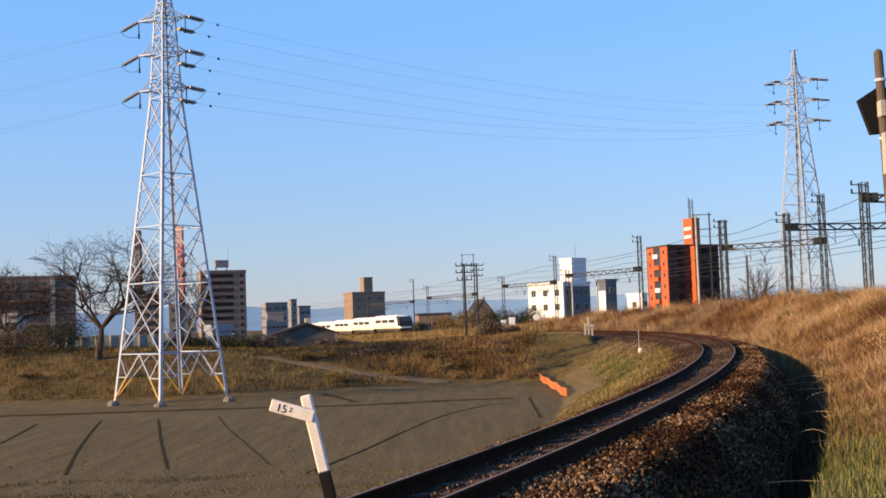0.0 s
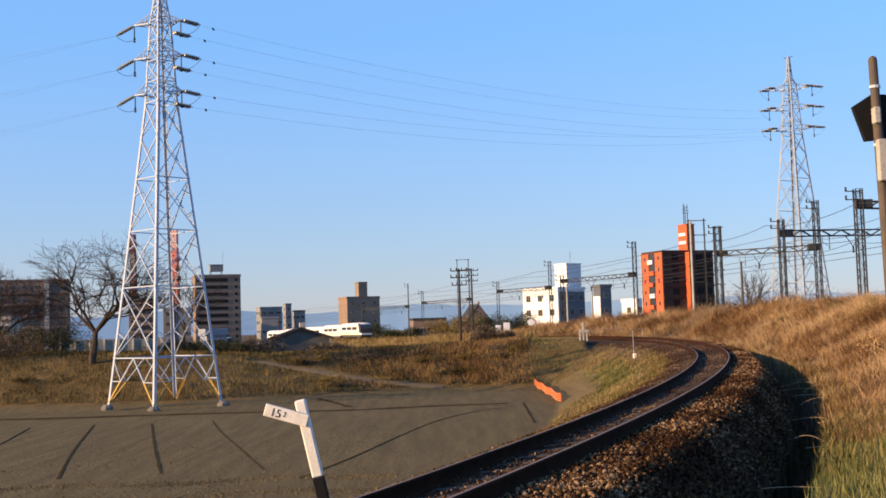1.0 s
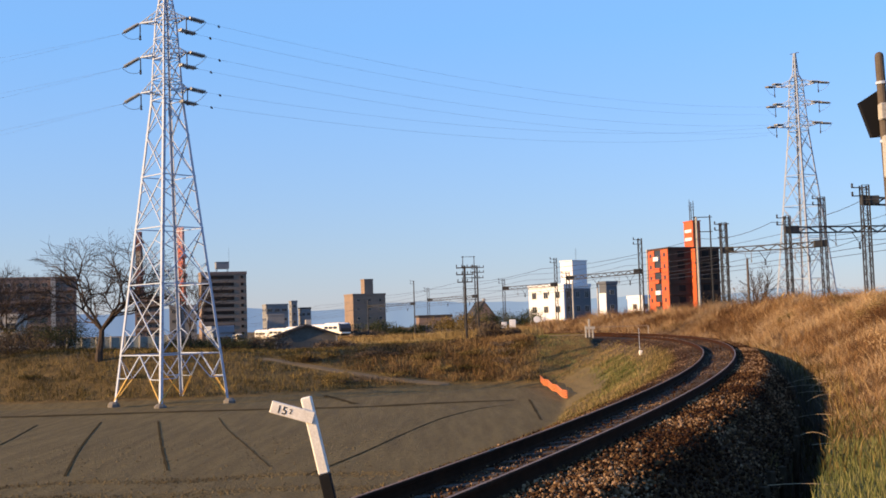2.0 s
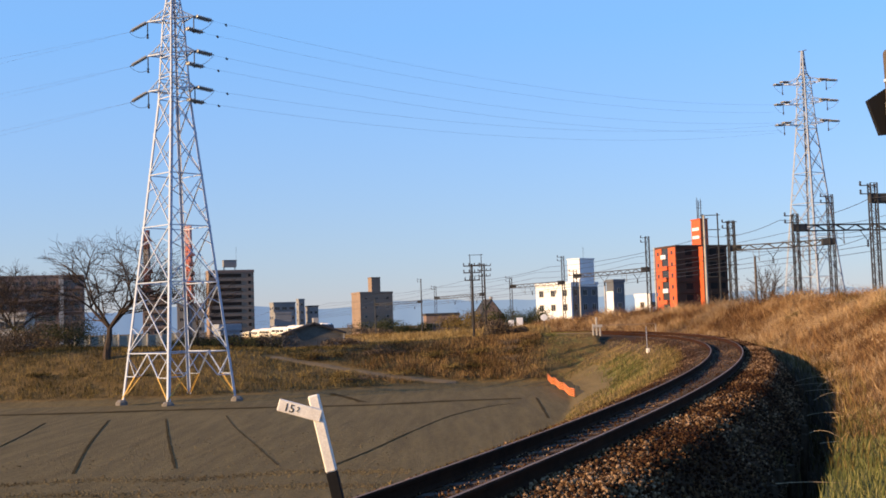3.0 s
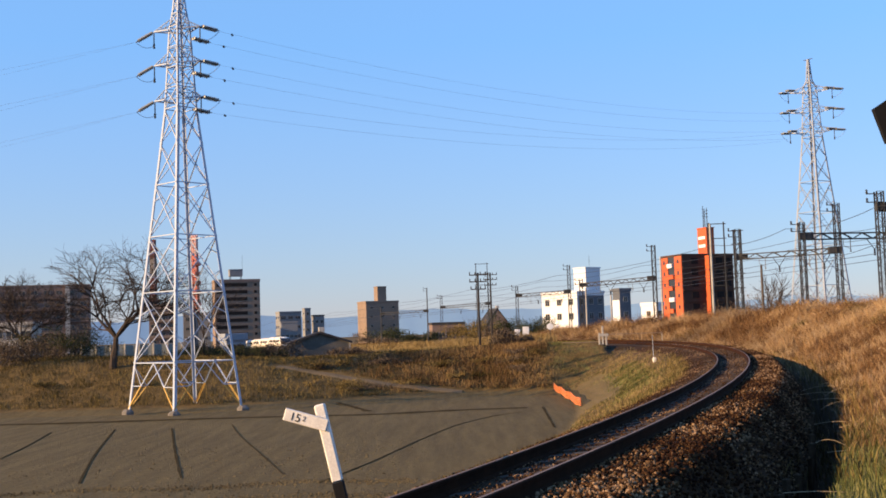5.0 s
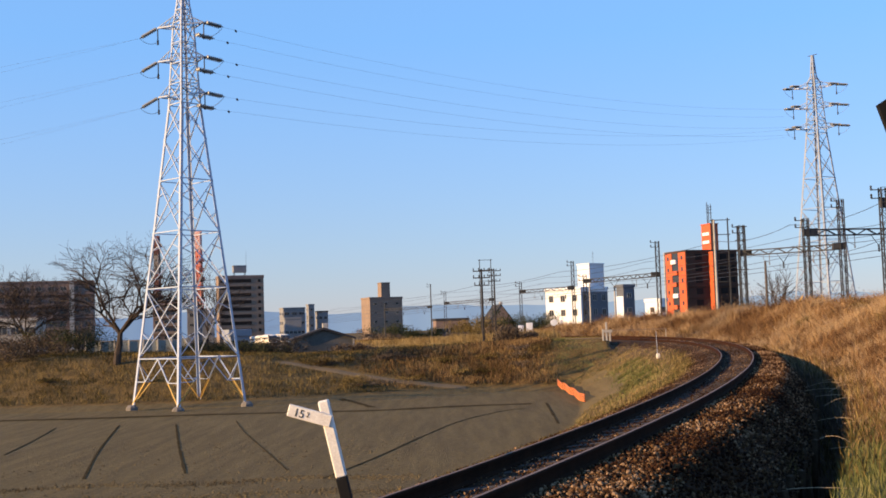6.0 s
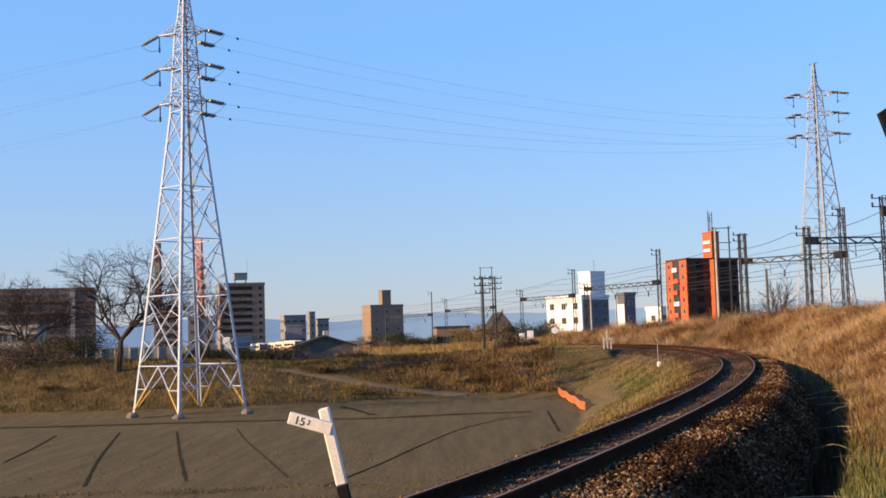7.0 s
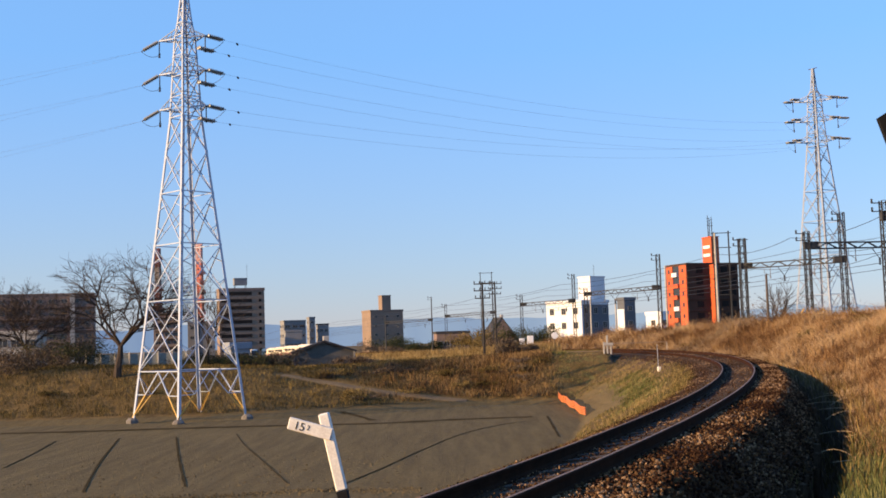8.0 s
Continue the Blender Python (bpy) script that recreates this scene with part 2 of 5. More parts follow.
def to_track(p):
    """Way along the single track and distance to its right, for many points."""
    s, o = np.empty(len(p)), np.empty(len(p))
    for i in range(0, len(p), 4000):
        q = p[i:i + 4000]
        d = q[:, None, :] - TRACK[None, ::2, :]
        k = (d ** 2).sum(2).argmin(1)
        near = d[np.arange(len(q)), k]
        a = TRACK_A[::2][k]
        s[i:i + 4000] = TRACK_S[::2][k]
        side = near[:, 0] * np.cos(a) - near[:, 1] * np.sin(a)
        o[i:i + 4000] = np.sign(side) * np.hypot(near[:, 0], near[:, 1])
    return s, o


# The electrified main line beyond, falling away to the north-west.
MAIN = np.array([(40, 20, 0.9), (38, 60, 0.9), (36, 82, 0.8), (34, 100, 0.7), (30.5, 120, 0.55), (21.5, 155, 0.25), (9, 195, 0.0), (-6, 235, -0.5), (-18.5, 272, -0.9), (-30, 308, -1.35), (-45, 343, -1.95), (-60, 378, -2.6), (-79, 440, -3.4), (-95, 500, -4.2), (-112, 570, -5.0), (-128, 640, -5.6), (-140, 720, -6.0)])
_leg = np.concatenate([[0], np.cumsum(np.hypot(*np.diff(MAIN[:, :2], axis=0).T))])


def smooth_line(s):
    """A point of the main line, smoothed over thirty metres."""
    ss = s + np.linspace(-16, 16, 9)
    return np.array([np.interp(ss, _leg, MAIN[:, k]).mean() for k in range(3)])


MAIN_S = np.arange(0, _leg[-1], 2.0)
MAIN_P = np.array([smooth_line(s) for s in MAIN_S])
FIELD = -3.45


def smoothstep(a, b, v):
    t = np.clip((v - a) / (b - a), 0, 1)
    return t * t * (3 - 2 * t)


def land(p):
    """Height of the ground and its cover for many points: z, soil, green, gravel."""
    x, y = p[:, 0], p[:, 1]
    s, o = to_track(p)
    far = np.hypot(x, y)
    # left of the track: field, far bank, falling plain
    side = x * 75 / np.maximum(y, 20)
    crest_y = 92.5 + 4 * smoothstep(-16, -5, side) - 3 * smoothstep(-3, 6, side)
    foot = np.interp(side, [-30, -18, -8.4, -2.6, 1.5, 6], [78.3, 77.2, 80.0, 84.0, 86.5, 84.5])
    top_z = np.interp(x * 75 / np.maximum(y, 20), [-25, -16, -10, -2.5, 4, 9], [0.0, -0.3, -0.72, -0.5, -0.1, 0.1])
    rise = smoothstep(0, 1, (y - foot) / (crest_y - foot))
    plain = np.interp(y, [0, 95, 120, 235, 310, 400, 600, 5000], [0, 0, -0.1, -0.7, -1.7, -3.2, -5.0, -6.0])
    lowland = np.where(y < foot, FIELD, FIELD + (top_z - FIELD) * rise + plain * smoothstep(0, 12, y - crest_y))
    lowland = lowland - 0.25 * np.exp(-((y - foot + 1.2) / 0.8) ** 2) * (far < 140)
    inner = np.interp(-o, [0, 1.0, 1.75, 2.4, 7.6], [-0.38, -0.38, -0.46, -0.8, -3.6])
    left_z = np.where(-o < 7.6, np.maximum(inner, lowland), lowland)
    left_z = np.where((-o < 2.6), inner, left_z)
    # right of the track: ballast shoulder, ditch, grassy bank, level ground
    crest = np.interp(s, [-40, 0, 25, 60, 80, 100, 125, 150], [1.0, 1.2, 1.5, 1.75, 1.65, 1.25, 0.6, -0.3])
    right_z = np.interp(o, [0, 1.0, 2.05, 2.12, 2.50, 2.62, 2.72], [-0.35, -0.35, -0.9, -1.95, -1.95, -0.75, -0.46])
    right_z = np.where(o > 2.72, -0.46 + (crest + 0.46) * smoothstep(0, 1.06, (o - 2.47) / 6.2), right_z)
    right_z = np.where(o > 12, right_z + (plain * 1.0 - 0.3) * smoothstep(12, 40, o), right_z)
    z = np.where(o < 0, left_z, right_z)
    # end of the single track, beyond the curve
    z = np.where((s > 150), lowland * smoothstep(150, 170, s) + z * (1 - smoothstep(150, 170, s)), z)
    # bank of the main line
    d = np.full(len(p), 1e9)
    h = np.zeros(len(p))
    for i in range(0, len(p), 4000):
        q = p[i:i + 4000]
        dd = ((q[:, None, :] - MAIN_P[None, :, :2]) ** 2).sum(2)
        k = dd.argmin(1)
        d[i:i + 4000] = np.sqrt(dd[np.arange(len(q)), k])
        h[i:i + 4000] = MAIN_P[k, 2] - 0.5
    w = 1 - smoothstep(5.5, 13, d)
    w = w * smoothstep(8, 12, np.abs(o))
    z = z * (1 - w) + h * w
    # cover
    rough = np.array([noise.noise(Vector((a * 0.5, b * 0.5, 0.0))) for a, b in p]) if len(p) < 400000 else 0
    lump = np.array([noise.noise(Vector((a * 0.27, b * 0.27, 7.0))) for a, b in p])
    z = z + 0.48 * lump * smoothstep(3.2, 5.0, o) * (1 - smoothstep(11, 16, o)) * smoothstep(14, 24, s) * (s < 150)
    z = z + 0.06 * rough * (np.abs(o) > 4) * (z > FIELD + 0.15)
    soil = ((z < FIELD + 0.12) & (o < 0) & (y < 140)).astype(float)
    bare = 1.3 * np.exp(-((s - 66) / 15) ** 2) * smoothstep(4.0, 5.2, -o) * (o > -9.0) * (0.75 + 0.5 * rough)
    soil = np.maximum(soil, np.clip(bare, 0, 1))
    gravel = 1 - smoothstep(1.2, 2.2, np.abs(o) / (1 + 0.6 * smoothstep(35, 60, s)))
    gravel = np.where((o > 0) & (o < 2.66), np.maximum(gravel, 0.9), gravel)
    gravel = np.maximum(gravel, w * (d < 5))
    green = np.where(o < 0, smoothstep(2.4, 3.5, -o) * (1 - smoothstep(6.5, 9, -o)) * smoothstep(34, 60, s) * 0.4, 0) + np.where((o > 2.66) & (o < 4.4) & (s < 15), 0.9, 0)
    return z, soil, np.clip(green, 0, 1), np.clip(gravel * (s < 150), 0, 1), o, s


def ground_material():
    m = bpy.data.materials.new("ground_soil_grass_gravel")
    m.use_nodes = True
    nt = m.node_tree
    N, L = nt.nodes, nt.links
    b = N["Principled BSDF"]
    b.inputs["Roughness"].default_value = 0.95
    b.inputs["Specular IOR Level"].default_value = 0.15
    geo = N.new("ShaderNodeNewGeometry")

    def tones(c1, c2, s, lo=0.35, hi=0.65, stretch=None):
        n = N.new("ShaderNodeTexNoise")
        n.inputs["Scale"].default_value, n.inputs["Detail"].default_value = s, 7
        n.inputs["Roughness"].default_value = 0.65
        if stretch:
            mp = N.new("ShaderNodeMapping")
            mp.inputs["Scale"].default_value = stretch
            mp.inputs["Rotation"].default_value = (0, 0, radians(3))
            L.new(geo.outputs["Position"], mp.inputs["Vector"])
            L.new(mp.outputs[0], n.inputs["Vector"])
        else:
            L.new(geo.outputs["Position"], n.inputs["Vector"])
        r = N.new("ShaderNodeMapRange")
        r.inputs["From Min"].default_value, r.inputs["From Max"].default_value = lo, hi
        L.new(n.outputs["Fac"], r.inputs["Value"])
        x = N.new("ShaderNodeMix")
        x.data_type = "RGBA"
        x.inputs[6].default_value, x.inputs[7].default_value = (*c1, 1), (*c2, 1)
        L.new(r.outputs[0], x.inputs[0])
        return x.outputs[2], n.outputs["Fac"]

    def blend(f, a, c):
        x = N.new("ShaderNodeMix")
        x.data_type = "RGBA"
        L.new(f, x.inputs[0]), L.new(a, x.inputs[6]), L.new(c, x.inputs[7])
        return x.outputs[2]

    def mask(attr, ragged):
        a = N.new("ShaderNodeAttribute")
        a.attribute_name = attr
        n = N.new("ShaderNodeTexNoise")
        n.inputs["Scale"].default_value, n.inputs["Detail"].default_value = ragged, 6
        L.new(geo.outputs["Position"], n.inputs["Vector"])
        ad = N.new("ShaderNodeMath")
        ad.operation = "ADD"
        L.new(a.outputs["Fac"], ad.inputs[0]), L.new(n.outputs["Fac"], ad.inputs[1])
        r = N.new("ShaderNodeMapRange")
        r.inputs["From Min"].default_value, r.inputs["From Max"].default_value = 0.9, 1.1
        L.new(ad.outputs[0], r.inputs["Value"])
        return r.outputs[0]

    dry, f1 = tones((0.19, 0.122, 0.046), (0.095, 0.063, 0.024), 0.8)
    green, _ = tones((0.095, 0.098, 0.032), (0.165, 0.14, 0.055), 0.9)
    gravel, f2 = tones((0.14, 0.088, 0.05), (0.06, 0.038, 0.024), 14)
    soil_a, f3 = tones((0.152, 0.113, 0.050), (0.105, 0.078, 0.035), 1.4, stretch=(1.3, 0.10, 1))
    c = blend(mask("green", 1.2), dry, green)
    c = blend(mask("soil", 1.5), c, soil_a)
    c = blend(mask("gravel", 3.0), c, gravel)
    clod = N.new("ShaderNodeTexNoise")
    clod.inputs["Scale"].default_value, clod.inputs["Detail"].default_value = 5.0, 8
    L.new(geo.outputs["Position"], clod.inputs["Vector"])
    grain = N.new("ShaderNodeMix")
    grain.data_type, grain.blend_type = "RGBA", "OVERLAY"
    grain.inputs[0].default_value = 0.35
    L.new(c, grain.inputs[6]), L.new(clod.outputs["Fac"], grain.inputs[7])
    L.new(grain.outputs[2], b.inputs["Base Color"])
    both = N.new("ShaderNodeMath")
    both.operation = "ADD"
    L.new(clod.outputs["Fac"], both.inputs[0]), L.new(f2, both.inputs[1])
    bp = N.new("ShaderNodeBump")
    bp.inputs["Strength"].default_value, bp.inputs["Distance"].default_value = 0.7, 0.08
    L.new(both.outputs[0], bp.inputs["Height"])
    L.new(bp.outputs[0], b.inputs["Normal"])
    return m


def build_ground():
    fine = np.radians(np.concatenate([np.arange(-180, -30, 5.0), np.arange(-30, 30, 0.16), np.arange(30, 180, 5.0)]))
    radii = np.concatenate([[0.02, 1, 2, 3], np.geomspace(4, 60, 120), np.arange(60.6, 110, 0.55), np.geomspace(111, 4500, 110)])
    A, R = np.meshgrid(fine, radii, indexing="ij")
    p = np.stack([(R * np.sin(A)).ravel() + 0.31, (R * np.cos(A)).ravel() - 0.17], 1)
    z, soil, green, gravel, o, s = land(p)
    na, nr = len(fine), len(radii)
    idx = np.arange(na * nr).reshape(na, nr)
    nxt = np.roll(idx, -1, axis=0)
    faces = np.stack([idx[:, :-1].ravel(), idx[:, 1:].ravel(), nxt[:, 1:].ravel(), nxt[:, :-1].ravel()], 1)[:, ::-1]
    verts = np.column_stack([p, z])
    me = bpy.data.meshes.new("ground")
    me.from_pydata(verts.tolist(), [], faces.tolist())
    for key, val in (("soil", soil), ("green", green), ("gravel", gravel)):
        at = me.attributes.new(key, "FLOAT", "POINT")
        at.data.foreach_set("value", val.astype(np.float32))
    me.materials.append(ground_material())
    for q in me.polygons:
        q.use_smooth = True
    tagged(new("ground", me), "ploughed brown field, dry grass banks and gravelly trackside ground", "ground", kind="structure")


build_ground()


def ground_z(x, y):
    return float(land(np.array([[x, y]], float))[0][0])


def level(px, py):
    """A direction of the leaning view as seen in an upright one, from the horizon."""
    u, v = px - 784, py - 441
    return u * LC - v * LS, u * LS + v * LC - 140


def spot(px, py, d):
    """World place at depth d for a direction in the view at 1.5 s."""
    u, v = level(px, py)
    return Vector((u / 2000 * d, d, EYE[2] - v / 2000 * d))


def ground_hit(px, py):
    """Where a direction of the view at 1.5 s meets the land."""
    d = np.arange(30, 150, 0.25)
    u, v = level(px, py)
    p = np.stack([u / 2000 * d, d], 1)
    below = EYE[2] - v / 2000 * d < land(p)[0]
    i = int(below.argmax())
    return p[i]


PATH = np.array([ground_hit(*q) for q in ((470, 643), (520, 651), (580, 662), (650, 673), (740, 684), (800, 688))])
PATH = np.concatenate([a + (b - a) * (np.arange(12) / 12)[:, None] for a, b in zip(PATH, PATH[1:])])
for _ in range(3):
    PATH[1:-1] = (PATH[:-2] + PATH[1:-1] + PATH[2:]) / 3


def off_path(p, gap):
    """Which of many points keep that distance from the dirt path."""
    return ((p[:, None, :] - PATH[None]) ** 2).sum(2).min(1) > gap ** 2


# ---- the single track ----
def rail_mesh(off, lift, s0, s1, step):
    """One rail: a foot, a web and a rounded head, swept along the curve."""
    foot = [(-0.061, -0.153), (0.061, -0.153), (0.061, -0.141), (0.012, -0.122), (0.010, -0.045), (0.030, -0.036), (0.032, -0.010), (0.016, -0.001), (-0.016, -0.001), (-0.032, -0.010), (-0.030, -0.036), (-0.010, -0.045), (-0.012, -0.122), (-0.061, -0.141)]
    n = len(foot)
    verts, faces, index = [], [], []
    ss = np.arange(s0, s1, step)
    for i, s in enumerate(ss):
        for u, w in foot:
            verts.append(track(s, off + u, w + lift)[0][:])
        if i:
            for k in range(n):
                a, b = (i - 1) * n + k, (i - 1) * n + (k + 1) % n
                faces.append((a, b, b + n, a + n))
                index.append(1 if k == 7 else 0)
    return mesh_from("rail", verts, faces, [M["rail"], M["railhead"]], index)


railway = thing("railway_track", Matrix(), "rusty single railway track curving away on brown ballast", "railway track")
CANT = 0.125
for side in (-1, 1):
    r = new("rail", rail_mesh(side * 0.534, CANT if side > 0 else 0.0, -20, 160, 0.8))
    r.parent = railway


def sleepers():
    bm = bmesh.new()
    box(bm, 0, 0, 0, 2.1, 0.22, 0.15, 0.012)
    first = part("sleeper", bm, M["sleeper"], railway)
    me = first.data
    tilt = math.degrees(math.atan(CANT / 1.067))
    for i in range(240):
        s = -6 + i * 0.62
        p, a = track(s, 0, CANT / 2 - 0.153 - 0.08)
        ob = first if i == 0 else new("sleeper", me)
        ob.parent = railway
        ob.matrix_basis = pose(p.x, p.y, p.z, 0, -tilt, -math.degrees(a))


def stones():
    """Crushed stone on the shoulders and between the sleepers."""
    rng = np.random.default_rng(4)
    g = (1 + 5 ** 0.5) / 2
    cube = np.array([(-1, g, 0), (1, g, 0), (-1, -g, 0), (1, -g, 0), (0, -1, g), (0, 1, g), (0, -1, -g), (0, 1, -g), (g, 0, -1), (g, 0, 1), (-g, 0, -1), (-g, 0, 1)]) / 1.7
    quads = np.array([(0, 11, 5), (0, 5, 1), (0, 1, 7), (0, 7, 10), (0, 10, 11), (1, 5, 9), (5, 11, 4), (11, 10, 2), (10, 7, 6), (7, 1, 8), (3, 9, 4), (3, 4, 2), (3, 2, 6), (3, 6, 8), (3, 8, 9), (4, 9, 5), (2, 4, 11), (6, 2, 10), (8, 6, 7), (9, 8, 1)])
    n = 72000
    s = 1 + 79 * rng.random(n) ** 1.9
    o = np.where(rng.random(n) < 0.72, rng.uniform(0.62, 2.12, n), rng.uniform(-1.8, 0.6, n))
    keep = (np.abs(np.abs(o) - 0.534) > 0.09)
    s, o = s[keep], o[keep]
    x = np.interp(s, TRACK_S, TRACK[:, 0])
    y = np.interp(s, TRACK_S, TRACK[:, 1])
    a = np.interp(s, TRACK_S, TRACK_A)
    x, y = x + o * np.cos(a), y - o * np.sin(a)
    z = bed(o)
    size = (0.009 + 0.020 * rng.random(len(s)) ** 2.4) * (1 + s / 90) * np.where(o < 0.55, 0.62, 1.0)
    v = cube[None] * rng.uniform(0.62, 1.12, (len(s), 12, 1)) * size[:, None, None]
    v = v * rng.uniform(0.6, 1.1, (len(s), 1, 3))
    t = rng.uniform(0, 6.3, len(s))
    rx, ry = v[:, :, 0] * np.cos(t)[:, None] - v[:, :, 1] * np.sin(t)[:, None], v[:, :, 0] * np.sin(t)[:, None] + v[:, :, 1] * np.cos(t)[:, None]
    v = np.stack([rx + x[:, None], ry + y[:, None], v[:, :, 2] + (z + rng.uniform(-0.01, 0.035, len(s)))[:, None]], 2).reshape(-1, 3)
    f = (quads[None] + 12 * np.arange(len(s))[:, None, None]).reshape(-1, 3)
    ob = new("ballast", mesh_from("ballast", v.tolist(), f.tolist(), [M["stone"]]))
    tagged(ob, "reddish brown crushed stone ballast along the track", "ballast", kind="stuff")


def bed(o):
    """Surface of the ballast across the track."""
    return np.interp(o, [-2.4, -1.75, -1.05, -0.53, 0, 0.53, 0.8, 1.35, 1.55, 1.8, 2.1, 2.8], [-0.86, -0.42, -0.22, -0.155, -0.092, -0.032, 0.01, 0.0, -0.11, -0.40, -0.88, -1.6])


def ballast_bed():
    """The ballast as one raised body under rails and sleepers."""
    offs = np.arange(-2.4, 2.15, 0.15)
    ss = np.concatenate([np.arange(-20, 30, 0.25), np.arange(30, 160, 0.8)])
    verts, faces = [], []
    for s in ss:
        for o in offs:
            p, _ = track(s, o)
            verts.append((p.x, p.y, float(bed(o)) - 0.015 + 0.03 * noise.noise(Vector((p.x * 2.2, p.y * 2.2, 0)))))
    n = len(offs)
    for i in range(len(ss) - 1):
        for k in range(n - 1):
            faces.append((i * n + k, i * n + k + 1, i * n + n + k + 1, i * n + n + k))
    me = mesh_from("ballast_bed", verts, faces, [material("ballast_surface", (0.066, 0.034, 0.016), 0.95, (0.022, 0.011, 0.006), 9, 26, 0, 0.9, spread=0.35, spec=0.1)])
    for q in me.polygons:
        q.use_smooth = True
    tagged(new("ballast_bed", me), "packed brown ballast under the curving track", "ballast", kind="structure")


sleepers()
ballast_bed()
stones()


# ---- grass ----
def blades(name, x, y, z, height, width, mat, label, lean=0.35, seed=1, category="grass"):
    """Bent blades, each a piece of its own, joined into one growth."""
    rng = np.random.default_rng(seed)
    n = len(x)
    t = rng.uniform(0, 2 * math.pi, n)
    h = height * rng.uniform(0.55, 1.25, n)
    dx, dy = np.cos(t) * width / 2, np.sin(t) * width / 2
    lt = rng.uniform(0, 2 * math.pi, n)
    le = lean * h * rng.uniform(0.2, 1.0, n)
    lx, ly = np.cos(lt) * le, np.sin(lt) * le
    v = np.empty((n, 5, 3))
    v[:, 0] = np.stack([x - dx, y - dy, z - 0.03], 1)
    v[:, 1] = np.stack([x + dx, y + dy, z - 0.03], 1)
    v[:, 2] = np.stack([x + dx * 0.8 + lx * 0.35, y + dy * 0.8 + ly * 0.35, z + h * 0.55], 1)
    v[:, 3] = np.stack([x - dx * 0.8 + lx * 0.35, y - dy * 0.8 + ly * 0.35, z + h * 0.55], 1)
    v[:, 4] = np.stack([x + lx, y + ly, z + h], 1)
    i = 5 * np.arange(n)[:, None]
    quads = (i + np.array([0, 1, 2, 3])).tolist()
    tris = (i + np.array([3, 2, 4])).tolist()
    ob = new(name, mesh_from(name, v.reshape(-1, 3).tolist(), quads + tris, [mat]))
    return tagged(ob, label, category, kind="stuff")


def clumps(n, seed, s0, s1, o0, o1, power=1.6, tuft=14, spread=0.28):
    """Places of tufted growth along the track, thicker near the start."""
    rng = np.random.default_rng(seed)
    m = n // tuft
    s = s0 + (s1 - s0) * rng.random(m) ** power
    o = rng.uniform(o0, o1, m)
    s = np.repeat(s, tuft) + rng.normal(0, spread, m * tuft)
    o = np.repeat(o, tuft) + rng.normal(0, spread, m * tuft)
    x = np.interp(s, TRACK_S, TRACK[:, 0])
    y = np.interp(s, TRACK_S, TRACK[:, 1])
    a = np.interp(s, TRACK_S, TRACK_A)
    return x + o * np.cos(a), y - o * np.sin(a), np.repeat(rng.uniform(0.5, 1.3, m), tuft), s


def grass_right():
    x, y, k, s = clumps(115000, 11, 13, 130, 4.6, 10.5, 1.25, spread=0.24)
    z = land(np.stack([x, y], 1))[0]
    blades("dry_grass", x, y, z, (0.20 + s * 0.005) * k, 0.005 + s * 0.00027, M["dry"], "tall golden dry grass covering the trackside bank", lean=1.0, seed=2)
    x, y, k, s = clumps(80000, 18, 11, 130, 2.75, 6.2, 1.3, spread=0.3)
    z = land(np.stack([x, y], 1))[0]
    blades("brown_grass", x, y, z, (0.15 + s * 0.0045) * k, 0.005 + s * 0.00028, M["foot"], "matted brown and grey dead grass at the foot of the bank", lean=1.3, seed=19)
    x, y, k, s = clumps(44000, 15, 15, 120, 3.4, 10.0, 1.1, tuft=110, spread=0.38)
    z = land(np.stack([x, y], 1))[0]
    blades("dry_grass", x, y, z, (0.34 + s * 0.007) * k, 0.005 + s * 0.00026, M["dry"], "tussocks of long bleached grass leaning over the bank", lean=1.3, seed=16)
    x, y, k, s = clumps(22000, 12, 3, 15.5, 2.62, 5.2, 1.0)
    z = land(np.stack([x, y], 1))[0]
    blades("green_grass", x, y, z, 0.12 * k, 0.009, M["green"], "short green grass at the foot of the bank", 0.6, 3)
    x, y, k, s = clumps(4000, 13, 8, 70, 2.2, 3.2, 1.2)
    z = land(np.stack([x, y], 1))[0]
    blades("ditch_weeds", x, y, z, 0.3 * k, 0.012 + s * 0.0003, M["dull"], "withered weeds along the ditch", 0.7, 4)


